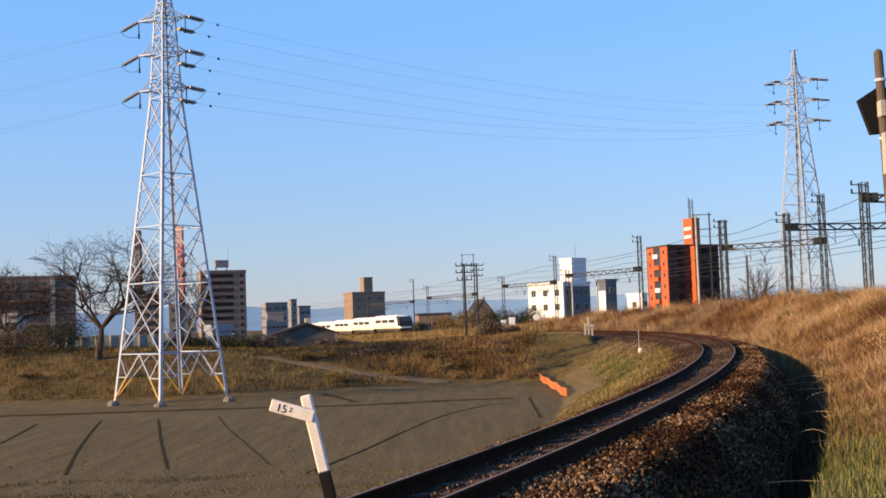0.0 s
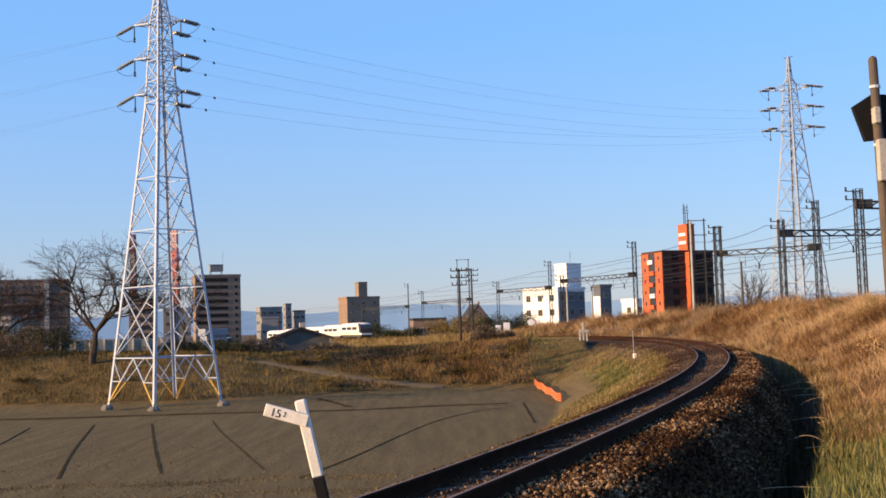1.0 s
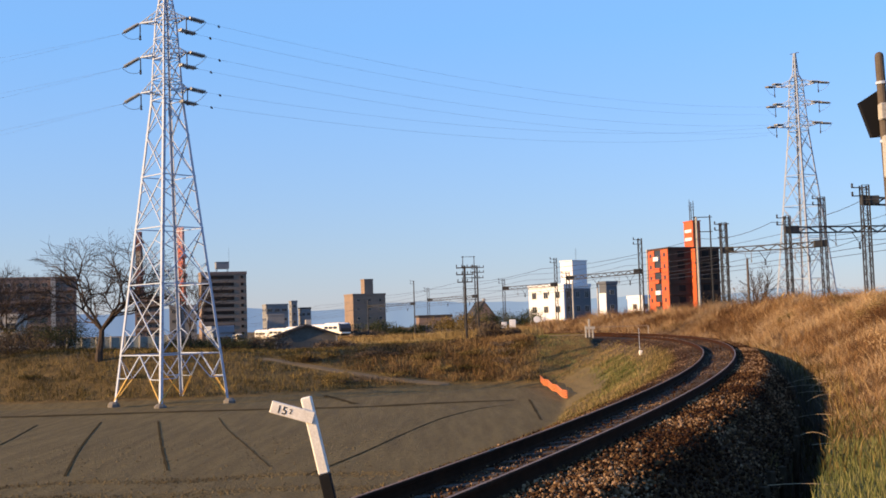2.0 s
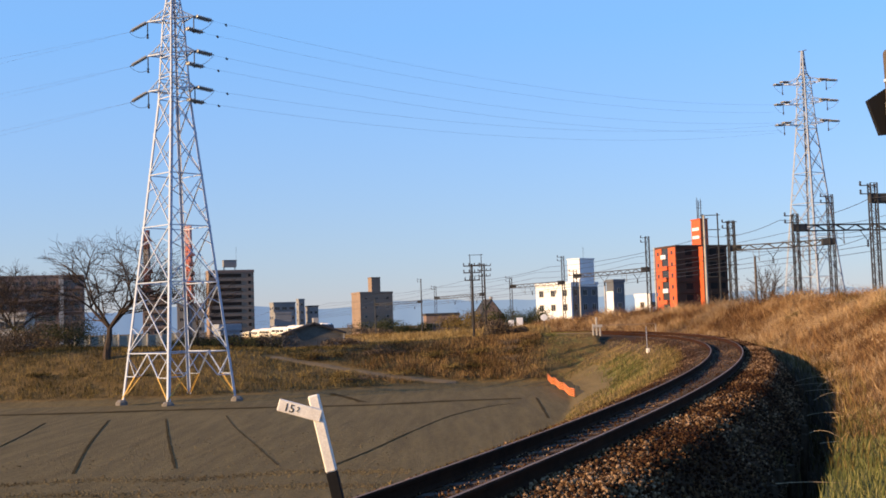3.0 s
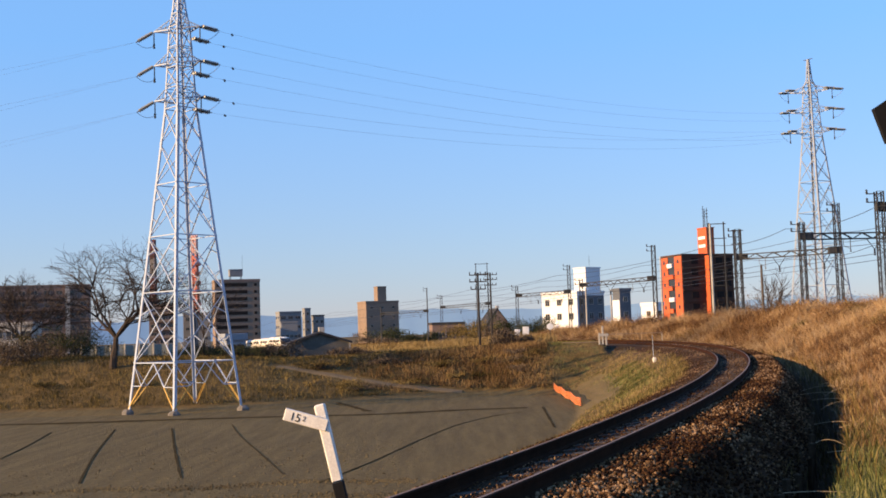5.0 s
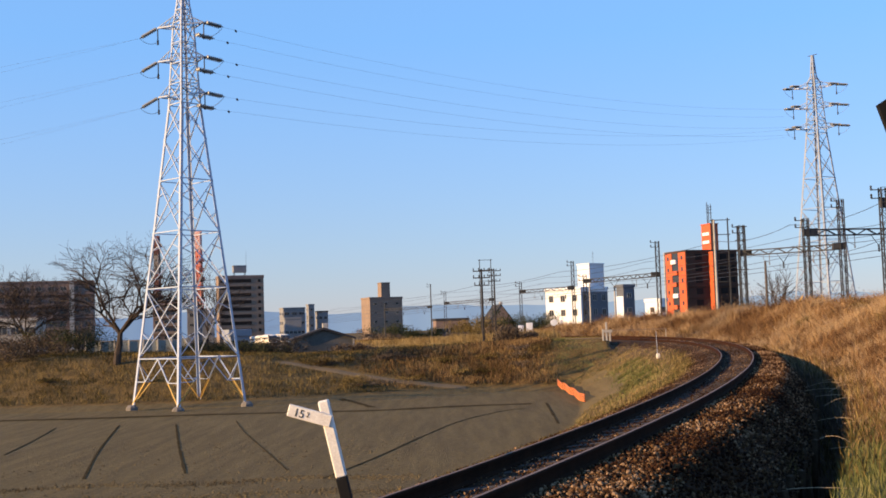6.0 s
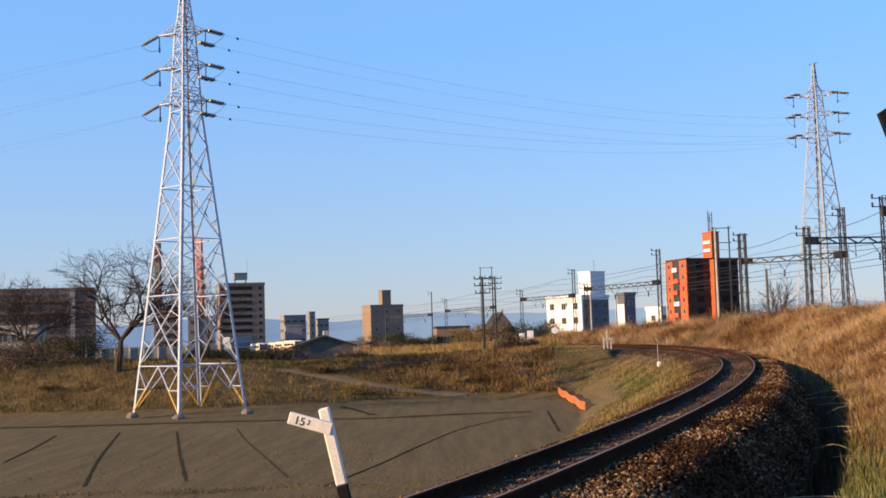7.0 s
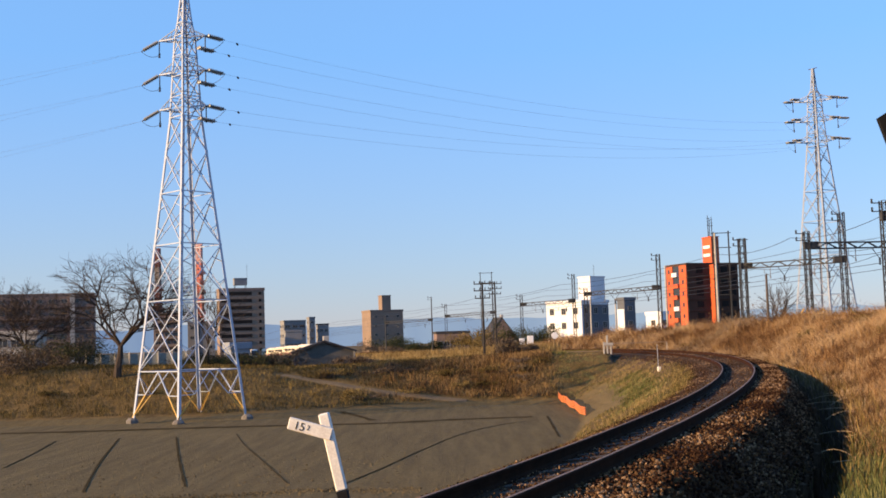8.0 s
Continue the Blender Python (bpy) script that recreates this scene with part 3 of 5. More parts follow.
def grass_left():
    x, y, k, s = clumps(30000, 21, 26, 140, -7.6, -1.8, 1.0)
    z, soil = land(np.stack([x, y], 1))[:2]
    ok = soil < 0.45
    x, y, k, z = x[ok], y[ok], k[ok], z[ok]
    blades("bank_grass", x, y, z, 0.17 * k, 0.022, M["mixed"], "thin green and straw grass on the inner bank", 0.6, 5)
    x, y, k, s = clumps(15000, 22, 1, 60, -2.5, -1.5, 1.3, spread=0.15)
    z = land(np.stack([x, y], 1))[0]
    blades("verge_weeds", x, y, z, 0.09 * k, 0.014, M["dull"], "withered weeds on the ballast edge", 0.7, 6)
    for seed, s0, s1, o0, o1, n in ((25, 46, 74, -5.0, -3.2, 4500), (26, 84, 125, -8.5, -4.5, 8000)):
        x, y, k, s = clumps(n, seed, s0, s1, o0, o1, 1.0)
        z = land(np.stack([x, y], 1))[0]
        blades("bank_grass", x, y, z, 0.15 * k, 0.025, M["green"], "patch of green grass on the inner bank", 0.6, seed)
    rng = np.random.default_rng(23)
    n = 130000
    ang = np.radians(rng.uniform(-26, 8.5, n // 10))
    r = rng.uniform(77, 125, n // 10)
    ang = np.repeat(ang, 10) + rng.normal(0, 0.004, n // 10 * 10)
    r = np.repeat(r, 10) + rng.normal(0, 0.3, n // 10 * 10)
    k = np.repeat(rng.uniform(0.4, 1.4, n // 10), 10)
    p = np.stack([r * np.sin(ang), r * np.cos(ang)], 1)
    z, soil, green, gravel, o, s = land(p)
    ok = (z > FIELD + 0.2) & (o < -7.5) & off_path(p, 0.8)
    blades("bank_grass", p[ok, 0], p[ok, 1], z[ok], 0.26 * k[ok], 0.03, M["dull"], "brown winter grass and weeds on the far bank", 0.8, 7)


def straw_verge():
    """Sunlit straw on the level ground between the far bank and the main line."""
    rng = np.random.default_rng(41)
    m = 5200
    d = rng.uniform(112, 240, m)
    x = d * rng.uniform(-0.105, 0.115, m)
    d, x = np.repeat(d, 9) + rng.normal(0, 0.6, m * 9), np.repeat(x, 9) + rng.normal(0, 0.6, m * 9)
    p = np.stack([x, d], 1)
    near = ((p[:, None, :] - MAIN_P[None, ::3, :2]) ** 2).sum(2).min(1) ** 0.5
    z, soil, green, gravel, o, s = land(p)
    ok = (near > 5.0) & ((s > 155) | (o < -6))
    blades("straw_grass", x[ok], d[ok], z[ok], 0.30 * (0.6 + rng.random(ok.sum())), 0.055, M["straw"], "pale straw grass on level ground before the main line", 0.8, 42)


def tall_weeds():
    """Tall straw before the far end of the single track, and rusty weeds on the bank below it."""
    x, y, k, s = clumps(26000, 51, 104, 166, -6.5, -2.4, 1.0, spread=0.35)
    z = land(np.stack([x, y], 1))[0]
    blades("straw_grass", x, y, z, 0.85 * k, 0.035, M["straw"], "tall pale straw along the far end of the single track", 0.5, 52)
    rng = np.random.default_rng(53)
    m = 1500
    d, u = rng.uniform(86, 97, m), rng.triangular(-0.11, 0.06, 0.085, m)
    x, d = np.repeat(d * u, 14) + rng.normal(0, 0.3, m * 14), np.repeat(d, 14) + rng.normal(0, 0.3, m * 14)
    z, soil, green, gravel, o, s = land(np.stack([x, d], 1))
    ok = (z > FIELD + 0.3) & (o < -7) & off_path(np.stack([x, d], 1), 0.8)
    blades("rusty_weeds", x[ok], d[ok], z[ok], 0.36 * (0.4 + rng.random(ok.sum())), 0.03, M["rusty"], "reddish brown tall dead weeds on the far bank", 0.5, 54)


def ditch_stakes():
    """Short dark timber stakes that hold the foot of the ballast shoulder."""
    rng = random.Random(3)
    for i in range(26):
        p, a = track(5.0 + i * 1.15 + rng.uniform(-0.2, 0.2), 2.06 + rng.uniform(-0.02, 0.03))
        h = rng.uniform(0.95, 1.15)
        bm = bmesh.new()
        box(bm, 0, 0, h / 2, 0.085, 0.085, h, 0.01)
        o = part("timber_stake", bm, M["stake"])
        o.matrix_basis = pose(p.x, p.y, -1.75, rng.uniform(-4, 4), rng.uniform(-6, 4), rng.uniform(0, 40))
        tagged(o, "weathered dark timber stake along the ditch edge", "stake", "ditch stakes")


M["rusty"] = islands("rusty_weed_stems", [(0.07, 0.038, 0.019), (0.13, 0.076, 0.035), (0.20, 0.122, 0.056), (0.28, 0.185, 0.09)])
M["foot"] = islands("matted_dead_grass", [(0.075, 0.042, 0.022), (0.165, 0.094, 0.046), (0.28, 0.172, 0.088), (0.40, 0.30, 0.19)], lumps=0.5, force=4.0)
M["stake"] = material("weathered_timber", (0.10, 0.062, 0.038), 0.95, (0.055, 0.035, 0.022), 6, 40, 0, 0.3, spec=0.1)
grass_right()
grass_left()
straw_verge()
tall_weeds()
ditch_stakes()


# ---- lattice pylons ----
def angle_bar(bm, a, b, width, u, v):
    """A rolled steel angle from a to b: two flanges that run from its outer corner along u and v."""
    a, b = Vector(a), Vector(b)
    d = (b - a).normalized()
    u = (u - d * u.dot(d)).normalized()
    v = (v - d * v.dot(d)).normalized()
    t = width * 0.16
    prof = ((0, 0), (width, 0), (width, t), (t, t), (t, width), (0, width))
    rings = [[bm.verts.new(p + u * x + v * y) for x, y in prof] for p in (a, b)]
    for k in range(6):
        bm.faces.new((rings[0][k], rings[0][(k + 1) % 6], rings[1][(k + 1) % 6], rings[1][k]))
    bm.faces.new(rings[0][::-1])
    bm.faces.new(rings[1])
    bmesh.ops.recalc_face_normals(bm, faces=bm.faces)
    return bm


def pylon(m, height, base, waist, waist_z, arm_z, arm_len, legs_label, right, left, arm_turn=0.0, thick=1.0, level_strings=False):
    """A square lattice tower on four feet with three pairs of arms."""
    tower = thing("transmission_tower", m, legs_label, "transmission tower", "power line towers")
    top_w = waist * 0.66
    zt = arm_z[-1] + (0.6 if level_strings else 0.25)

    def half(z):
        if z < waist_z:
            return base / 2 + (waist - base) / 2 * z / waist_z
        if z < zt:
            return (waist + (top_w - waist) * (z - waist_z) / (zt - waist_z)) / 2
        return max(0.13, top_w / 2 * (1 - (z - zt) / (height - zt)) ** (2.6 if level_strings else 1.15))

    corner = [(-1, -1), (1, -1), (1, 1), (-1, 1)]

    def at(c, z):
        return Vector((corner[c][0] * half(z), corner[c][1] * half(z), z))

    for c in range(4):
        bm = bmesh.new()
        neck = zt + (height - zt) * 0.24
        for z0, z1 in ((0.25, waist_z), (waist_z, zt), (zt, neck), (neck, height)):
            angle_bar(bm, at(c, z0), at(c, z1), (0.19 if z0 < waist_z else 0.13) * thick, Vector((-corner[c][0], 0, 0)), Vector((0, -corner[c][1], 0)))
        part("leg", bm, M["brace_steel" if level_strings else "steel"], tower)
        bm = bmesh.new()
        lathe(bm, [(0.42, -0.5), (0.40, 0.08), (0.24, 0.24), (0.2, 0.25)], 8, Matrix.Translation(at(c, 0)))
        part("footing", bm, M["dark_concrete"], tower)
    # panels of bracing, growing smaller upwards
    levels = [0.25] + [waist_z * f for f in (0.16, 0.388, 0.572, 0.745, 0.885, 1.0)]
    n = max(4, int((zt - waist_z) / (waist * 0.95)))
    levels += [waist_z + (zt - waist_z) * (i + 1) / n for i in range(n)]
    levels += [zt + (height - zt) * f for f in (0.24, 0.5, 0.75)]
    def brace(p, q, r, name="brace", mat="brace_steel" if level_strings else "steel", label=""):
        """A brace that lies in the face c to d of the tower, one flange flat in it."""
        out = Vector(((corner[c][0] + corner[d][0]) / 2, (corner[c][1] + corner[d][1]) / 2, 0)).normalized()
        part(name, angle_bar(bmesh.new(), p, q, r * 1.9, out.cross((q - p).normalized()), -out), M[mat], tower, label)

    for c in range(4):
        d = (c + 1) % 4
        for i, (z0, z1) in enumerate(zip(levels, levels[1:])):
            r = (0.035 if z0 < waist_z - 0.1 else 0.028) * thick
            if i == 0:
                mid = (at(c, z1) + at(d, z1)) / 2
                for e in (c, d):
                    low = at(e, z0).lerp(mid, 0.5)
                    brace(low, mid, r * 1.1)
                    brace(at(e, (z0 + z1) / 2), low, r * 0.8)
                    brace(at(e, z1 * 0.98), low, r * 0.8)
                    brace(at(e, z0), low, r * 1.4, "guard_brace", "yellow", "yellow sleeve on the lowest brace")
            else:
                brace(at(c, z0), at(d, z1), r)
                brace(at(d, z0), at(c, z1), r)
                if z0 < waist_z * 0.7:
                    wc, wd = half(z0), half(z1)
                    ctr_z = z0 + (z1 - z0) * wc / (wc + wd)
                    ctr = (at(c, ctr_z) + at(d, ctr_z)) / 2
                    for e in (c, d):
                        brace(at(e, z0).lerp(ctr, 0.5), at(e, z0 + (ctr_z - z0) * 0.72), r * 0.75)
                        brace(at(e, z1).lerp(ctr, 0.5), at(e, z1 + (ctr_z - z1) * 0.72), r * 0.75)
            if i in (0, 1, 2, 3, 5) or z0 >= waist_z - 0.1:
                brace(at(c, z1), at(d, z1), r)
    # cross-arms with strain insulators on both sides
    tips = []
    for z in arm_z:
        for sx in (-1, 1):
            swing = Matrix.Rotation(radians(arm_turn), 3, "Z")
            tip = swing @ Vector((sx * arm_len * (1.0 if level_strings or sx < 0 else 0.78), 0, z + 0.15))
            for sy in (-1, 1):
                a = swing @ Vector((sx * half(z), sy * half(z), z))
                over = swing @ Vector((sx * half(z + 0.7), sy * half(z + 0.7), z + 0.7))
                across = swing @ Vector((sx * half(z), -sy * half(z), z))
                part("arm_chord", beam(bmesh.new(), a, tip, 0.06 * thick), M["steel"], tower)
                part("arm_tie", beam(bmesh.new(), over, tip, 0.035 * thick), M["brace_steel"], tower)
                for f in (0.3, 0.6):
                    part("arm_brace", beam(bmesh.new(), a.lerp(tip, f), across.lerp(tip, f), 0.025 * thick), M["brace_steel"], tower)
                    part("arm_brace", beam(bmesh.new(), a.lerp(tip, f), over.lerp(tip, f - 0.15), 0.025 * thick), M["brace_steel"], tower)
            if sx < 0:
                for f in (0.0, 0.55, 1.1):
                    for e in range(4):
                        part("collar_brace", beam(bmesh.new(), at(e, z + f), at((e + 1 + (f == 0.55)) % 4, z + f), 0.03 * thick), M["brace_steel"], tower)
            low = tip - Vector((0, 0, 1.0))
            inner = tip - (swing @ Vector((sx * 0.85, 0.5, -0.12)))
            bm = bmesh.new()
            beam(bm, tip, low, 0.04 * thick)
            lathe(bm, [(0.03, 0), (0.09, 0.05), (0.05, 0.2), (0.09, 0.25), (0.03, 0.4)], 8, Matrix.Translation(low - Vector((0, 0, 0.2))))
            part("hanger", bm, M["dull_steel"], tower)
            way = (m.to_3x3().inverted() @ (right if sx > 0 else left)).normalized()
            for start in ((tip, inner) if level_strings else (tip, low - way * 0.7) if sx > 0 else (tip,)):
                bm = bmesh.new()
                q = way.to_track_quat("Z", "Y").to_matrix().to_4x4()
                sidew = way.cross(Vector((0, 0, 1))).normalized()
                for k in (-0.13, 0.13):
                    prof = [(0.03, 0.1)]
                    for i in range(8):
                        zz = 0.15 + i * 0.15
                        prof += [(0.035, zz), (0.13, zz + 0.03), (0.12, zz + 0.06), (0.04, zz + 0.09)]
                    lathe(bm, prof + [(0.03, 1.45)], 8, Matrix.Translation(start + sidew * k) @ q)
                part("insulator", bm, M["insulator"], tower)
                tips.append((sx, z, m @ (start + way * 1.5)))
            bm = bmesh.new()
            a, b = tip + way * 1.5, low
            tube(bm, hung(a, b, 0.25, 8), 0.02 * thick, 3)
            part("jumper", bm, M["wire"], tower)
    if level_strings:
        bm = bmesh.new()
        beam(bm, (-0.6, 0, height), (0.6, 0, height), 0.05)
        part("top_bar", bm, M["dull_steel"], tower)
    for i in range(int(height / 0.45)):
        z = 2.2 + i * 0.45
        if z < height - 1:
            p = at(1, z)
            part("step_bolt", beam(bmesh.new(), p, p + Vector((0.22, -0.02, 0)), 0.016 * thick, 3), M["dull_steel"], tower)
    return tips


NEAR_AT, FAR_AT = Vector((-18.57, 76.6, FIELD + 0.02)), Vector((41.65, 130, 1.9))
LEFT_WAY = Vector((-0.85, -0.25, -0.12)).normalized()
near_tips = pylon(Matrix.Translation(NEAR_AT) @ pose(0, 0, 0, 0, 0, -42), 30.2, 5.45, 1.62, 20.6, [21.2, 23.7, 26.1], 2.05, "tall white galvanised lattice power pylon at the field's edge", Vector((0.75, 0.66, -0.10)), Vector((-0.75, -0.35, -0.55)), 24)
far_tips = pylon(Matrix.Translation(FAR_AT) @ pose(0, 0, 0, 0, 0, -55), 29.6, 5.0, 1.7, 20.4, [21.0, 23.4, 25.75], 2.45, "pale galvanised lattice power pylon beyond the railway", Vector((0.96, 0.2, -0.03)), Vector((-0.86, -0.5, -0.06)), 29, thick=1.0, level_strings=True)


def dry_stalks():
    """Pale dead stems that hang over the ditch."""
    rng = random.Random(8)
    for i in range(11):
        p, a = track(8 + i * 2.0 + rng.uniform(-1.4, 1.4), 2.8 + rng.uniform(-0.05, 0.35))
        p.z = float(land(np.array([[p.x, p.y]]))[0][0]) - 0.05
        h, out = rng.uniform(0.02, 0.26), rng.uniform(0.1, 0.9)
        way = Vector((-math.cos(a), math.sin(a), 0)) * out + Vector((rng.uniform(-0.4, 0.4), rng.uniform(-0.4, 0.4), 0))
        pts = [p + way * (k / 6) + Vector((0, 0, h * math.sin(k / 6 * 2.2 + 0.1 * i))) for k in range(7)]
        tagged(part("dry_stalk", tube(bmesh.new(), pts, 0.0035, 4), M["stalk"]), "pale dead weed stalk leaning over the ditch", "weed", "dead stalks")


M["stalk"] = material("dead_stalk", (0.50, 0.38, 0.24), 0.8, (0.36, 0.26, 0.15))
dry_stalks()


def power_wires():
    right = [t for t in near_tips if t[0] > 0]
    left = [t for t in near_tips if t[0] < 0]
    ends = [t for t in far_tips if t[0] < 0]
    for i, (sx, z, p) in enumerate(right):
        q = ends[i // 2][2] - Vector((0, 0, 0.9 * (i % 2)))
        w = hung_wire("power_cable", p, q, 1.6, 0.007, "thin grey high-voltage cable strung between two pylons", "cable", "power line cables")
        c = p.lerp(q, 0.014) - Vector((0, 0, 0.13))
        part("damper", lathe(bmesh.new(), [(0.02, -0.16), (0.07, -0.14), (0.07, 0.14), (0.02, 0.16)], 8, Matrix.Translation(c) @ Matrix.Rotation(math.pi / 2, 4, "X")), M["dull_steel"], w)
    for sx, z, p in left:
        for k in (0, 1):
            hung_wire("power_cable", p, p + LEFT_WAY * 120 + Vector((0, k * 9, -6 - 2 * k)), 2.2, 0.0045, "thin grey high-voltage cable leaving the pylon", "cable", "power line cables")


power_wires()


# ---- gantries of the electrified line ----
def lattice_mast(bm, p, h, w):
    for sx in (-1, 1):
        for sy in (-1, 1):
            beam(bm, (p.x + sx * w, p.y + sy * w, p.z), (p.x + sx * w, p.y + sy * w, p.z + h), 0.06)
    n = max(6, int(h / (w * 2.2)))
    for i in range(n):
        z0, z1 = p.z + h * i / n, p.z + h * (i + 1) / n
        for sy in (-1, 1):
            a, b = (-w, w) if (i % 2) else (w, -w)
            beam(bm, (p.x + a, p.y + sy * w, z0), (p.x + b, p.y + sy * w, z1), 0.025)
            beam(bm, (p.x + sy * w, p.y + a, z0), (p.x + sy * w, p.y + b, z1), 0.025)
        beam(bm, (p.x - w, p.y - w, z1), (p.x + w, p.y - w, z1), 0.025)


def gantry(a, b, ha, hb, beam_z, w=0.2, masts=(True, True), solid=False, label="grey lattice steel catenary gantry over the main line"):
    """Two masts and a trussed beam with droppers. a, b: places of the masts' feet."""
    g = thing("catenary_gantry", Matrix.Translation(a), label, "gantry", "catenary gantries")
    b = b - a
    a = Vector((0, 0, 0))
    bz = beam_z - g.matrix_basis.translation.z
    for p, h, on in ((a, ha, masts[0]), (b, hb, masts[1])):
        if on:
            bm = bmesh.new()
            if solid:
                lathe(bm, [(0.17, 0), (0.12, h)], 8, Matrix.Translation(p))
            else:
                lattice_mast(bm, p, h, w)
            part("mast", bm, M["dull_steel"], g)
    bm = bmesh.new()
    d = Vector((b.x, b.y, 0))
    n = max(4, int(d.length / 0.9))
    for dz in (0, 0.5):
        for o in (-0.15, 0.15):
            beam(bm, Vector((0, o, bz + dz)), Vector((d.x, d.y + o, bz + dz)), 0.07)
    for i in range(n):
        p, q = d * (i / n), d * ((i + 1) / n)
        zz = (0, 0.5) if i % 2 else (0.5, 0)
        for o in (-0.15, 0.15):
            beam(bm, (p.x, p.y + o, bz + zz[0]), (q.x, q.y + o, bz + zz[1]), 0.04)
    part("beam", bm, M["dull_steel"], g)
    for f in (0.28, 0.72):
        p = d * f
        bm = bmesh.new()
        beam(bm, (p.x, p.y, bz), (p.x, p.y, bz - 0.9), 0.04)
        beam(bm, (p.x, p.y, bz - 0.9), (p.x - 0.6, p.y, bz - 0.55), 0.03)
        beam(bm, (p.x - 0.6, p.y, bz - 0.55), (p.x - 0.6, p.y, bz), 0.03)
        lathe(bm, [(0.03, 0), (0.09, 0.06), (0.04, 0.12), (0.09, 0.18), (0.03, 0.24)], 6, Matrix.Translation((p.x, p.y, bz - 1.15)))
        part("dropper", bm, M["insulator"], g)
        bm = bmesh.new()
        q = d * (f + 0.14)
        for k in (-0.65, 0.65):
            beam(bm, (q.x + k, q.y, bz), (q.x, q.y, bz - 0.95), 0.035)
        lathe(bm, [(0.04, 0), (0.12, 0.1), (0.05, 0.2), (0.12, 0.3), (0.05, 0.4), (0.12, 0.5), (0.04, 0.6)], 6, Matrix.Translation((q.x, q.y, bz - 1.5)))
        part("hanger", bm, M["dull_steel"], g)
    for p, h, on, sgn in ((a, ha, masts[0], 1), (b, hb, masts[1], -1)):
        if on:
            bm = bmesh.new()
            box(bm, p.x + 0.35 * sgn, p.y, bz + 0.3, 1.25, 0.42, 0.62, 0.03)
            part("gusset", bm, M["dull_steel"], g)
            bm = bmesh.new()
            for k in (p.z + h - bz - 0.15, p.z + h - bz - 0.75):
                beam(bm, (p.x - 0.9, p.y, bz + k), (p.x + 0.2, p.y, bz + k), 0.05)
                lathe(bm, [(0.04, 0), (0.1, 0.08), (0.05, 0.16), (0.1, 0.24), (0.03, 0.32)], 6, Matrix.Translation((p.x - 0.85, p.y, bz + k)))
            part("bracket_arm", bm, M["dull_steel"], g)
    return g


def on_ground(px, d, py=520):
    x = level(px, py)[0] / 2000 * d
    return Vector((x, d, ground_z(x, d)))


def height_to(px, py, d, p):
    return spot(px, py, d).z - p.z


def gantry_px(pa, da, ya, pb, db, yb, ybeam, **k):
    a, b = on_ground(pa + 6, da), on_ground(pb + 6, db)
    return gantry(a, b, height_to(pa, ya, da, a), height_to(pb, yb, db, b), spot((pa + pb) / 2, ybeam + 10, (da + db) / 2).z, **k)


gantry_px(1533, 80, 335, 1800, 86, 330, 362, w=0.24)
gantry_px(1393, 97, 390, 1690, 100, 385, 408, w=0.22)
gantry_px(1279, 116, 402, 1456, 110, 356, 440, w=0.25)
gantry_px(1000, 168, 490, 1130, 152, 430, 488, w=0.24)
gantry_px(886, 203, 502, 979, 190, 465, 508, w=0.22)
gantry_px(752, 258, 518, 838, 236, 478, 528, w=0.25)
gantry_px(645, 305, 540, 727, 285, 505, 540, solid=True)


def line_wires():
    """Contact and feeder wires over the main line."""
    marks = [60, 82, 98, 113, 160, 197, 247, 295, 360, 430]
    for off, zz in ((-2.2, 5.6), (2.2, 5.6), (-2.2, 6.9), (2.2, 6.9), (-6.0, 8.4), (6.2, 8.6), (6.8, 9.6)):
        pts = []
        for y in marks:
            i = int(np.abs(MAIN_P[:, 1] - y).argmin())
            pts.append(Vector((MAIN_P[i, 0] + off, MAIN_P[i, 1] + off * 0.3, MAIN_P[i, 2] + zz)))
        run = [pts[0]]
        for p, q in zip(pts, pts[1:]):
            run += hung(p, q, 0.5 if zz > 6 else 0.02, 8)[1:]
        bm = tube(bmesh.new(), run, 0.026, 3)
        tagged(part("overhead_wire", bm, M["dark_wire"]), "dark overhead wire along the electrified main line", "wire", "overhead wires")


line_wires()


def main_track():
    """Ballast and rails of the double main line."""
    t = thing("main_line_track", Matrix(), "double electrified railway line on a low bank", "railway track")
    tang = np.gradient(MAIN_P[:, :2], axis=0)
    tang /= np.hypot(tang[:, 0], tang[:, 1])[:, None]
    nrm = np.stack([tang[:, 1], -tang[:, 0]], 1)
    verts, faces = [], []
    prof = [(-4.6, -0.7), (-3.7, -0.2), (3.7, -0.2), (4.6, -0.7)]
    for i in range(len(MAIN_P)):
        for o, dz in prof:
            verts.append((MAIN_P[i, 0] + nrm[i, 0] * o, MAIN_P[i, 1] + nrm[i, 1] * o, MAIN_P[i, 2] + dz))
        if i:
            for k in range(3):
                faces.append(((i - 1) * 4 + k, (i - 1) * 4 + k + 1, i * 4 + k + 1, i * 4 + k))
    me = mesh_from("ballast", verts, faces, [material("main_line_ballast", (0.20, 0.155, 0.075), 0.95, (0.13, 0.10, 0.05), 1.5, 14, 0, 0.5)])
    new("ballast", me).parent = t
    for o in (-2.72, -1.28, 1.28, 2.72):
        bm = bmesh.new()
        for i in range(0, len(MAIN_P) - 3, 3):
            a = Vector((*(MAIN_P[i, :2] + nrm[i] * o), MAIN_P[i, 2] - 0.08))
            b = Vector((*(MAIN_P[i + 3, :2] + nrm[i + 3] * o), MAIN_P[i + 3, 2] - 0.08))
            beam(bm, a, b, 0.03)
        part("rail", bm, M["brown_pole"], t)


main_track()


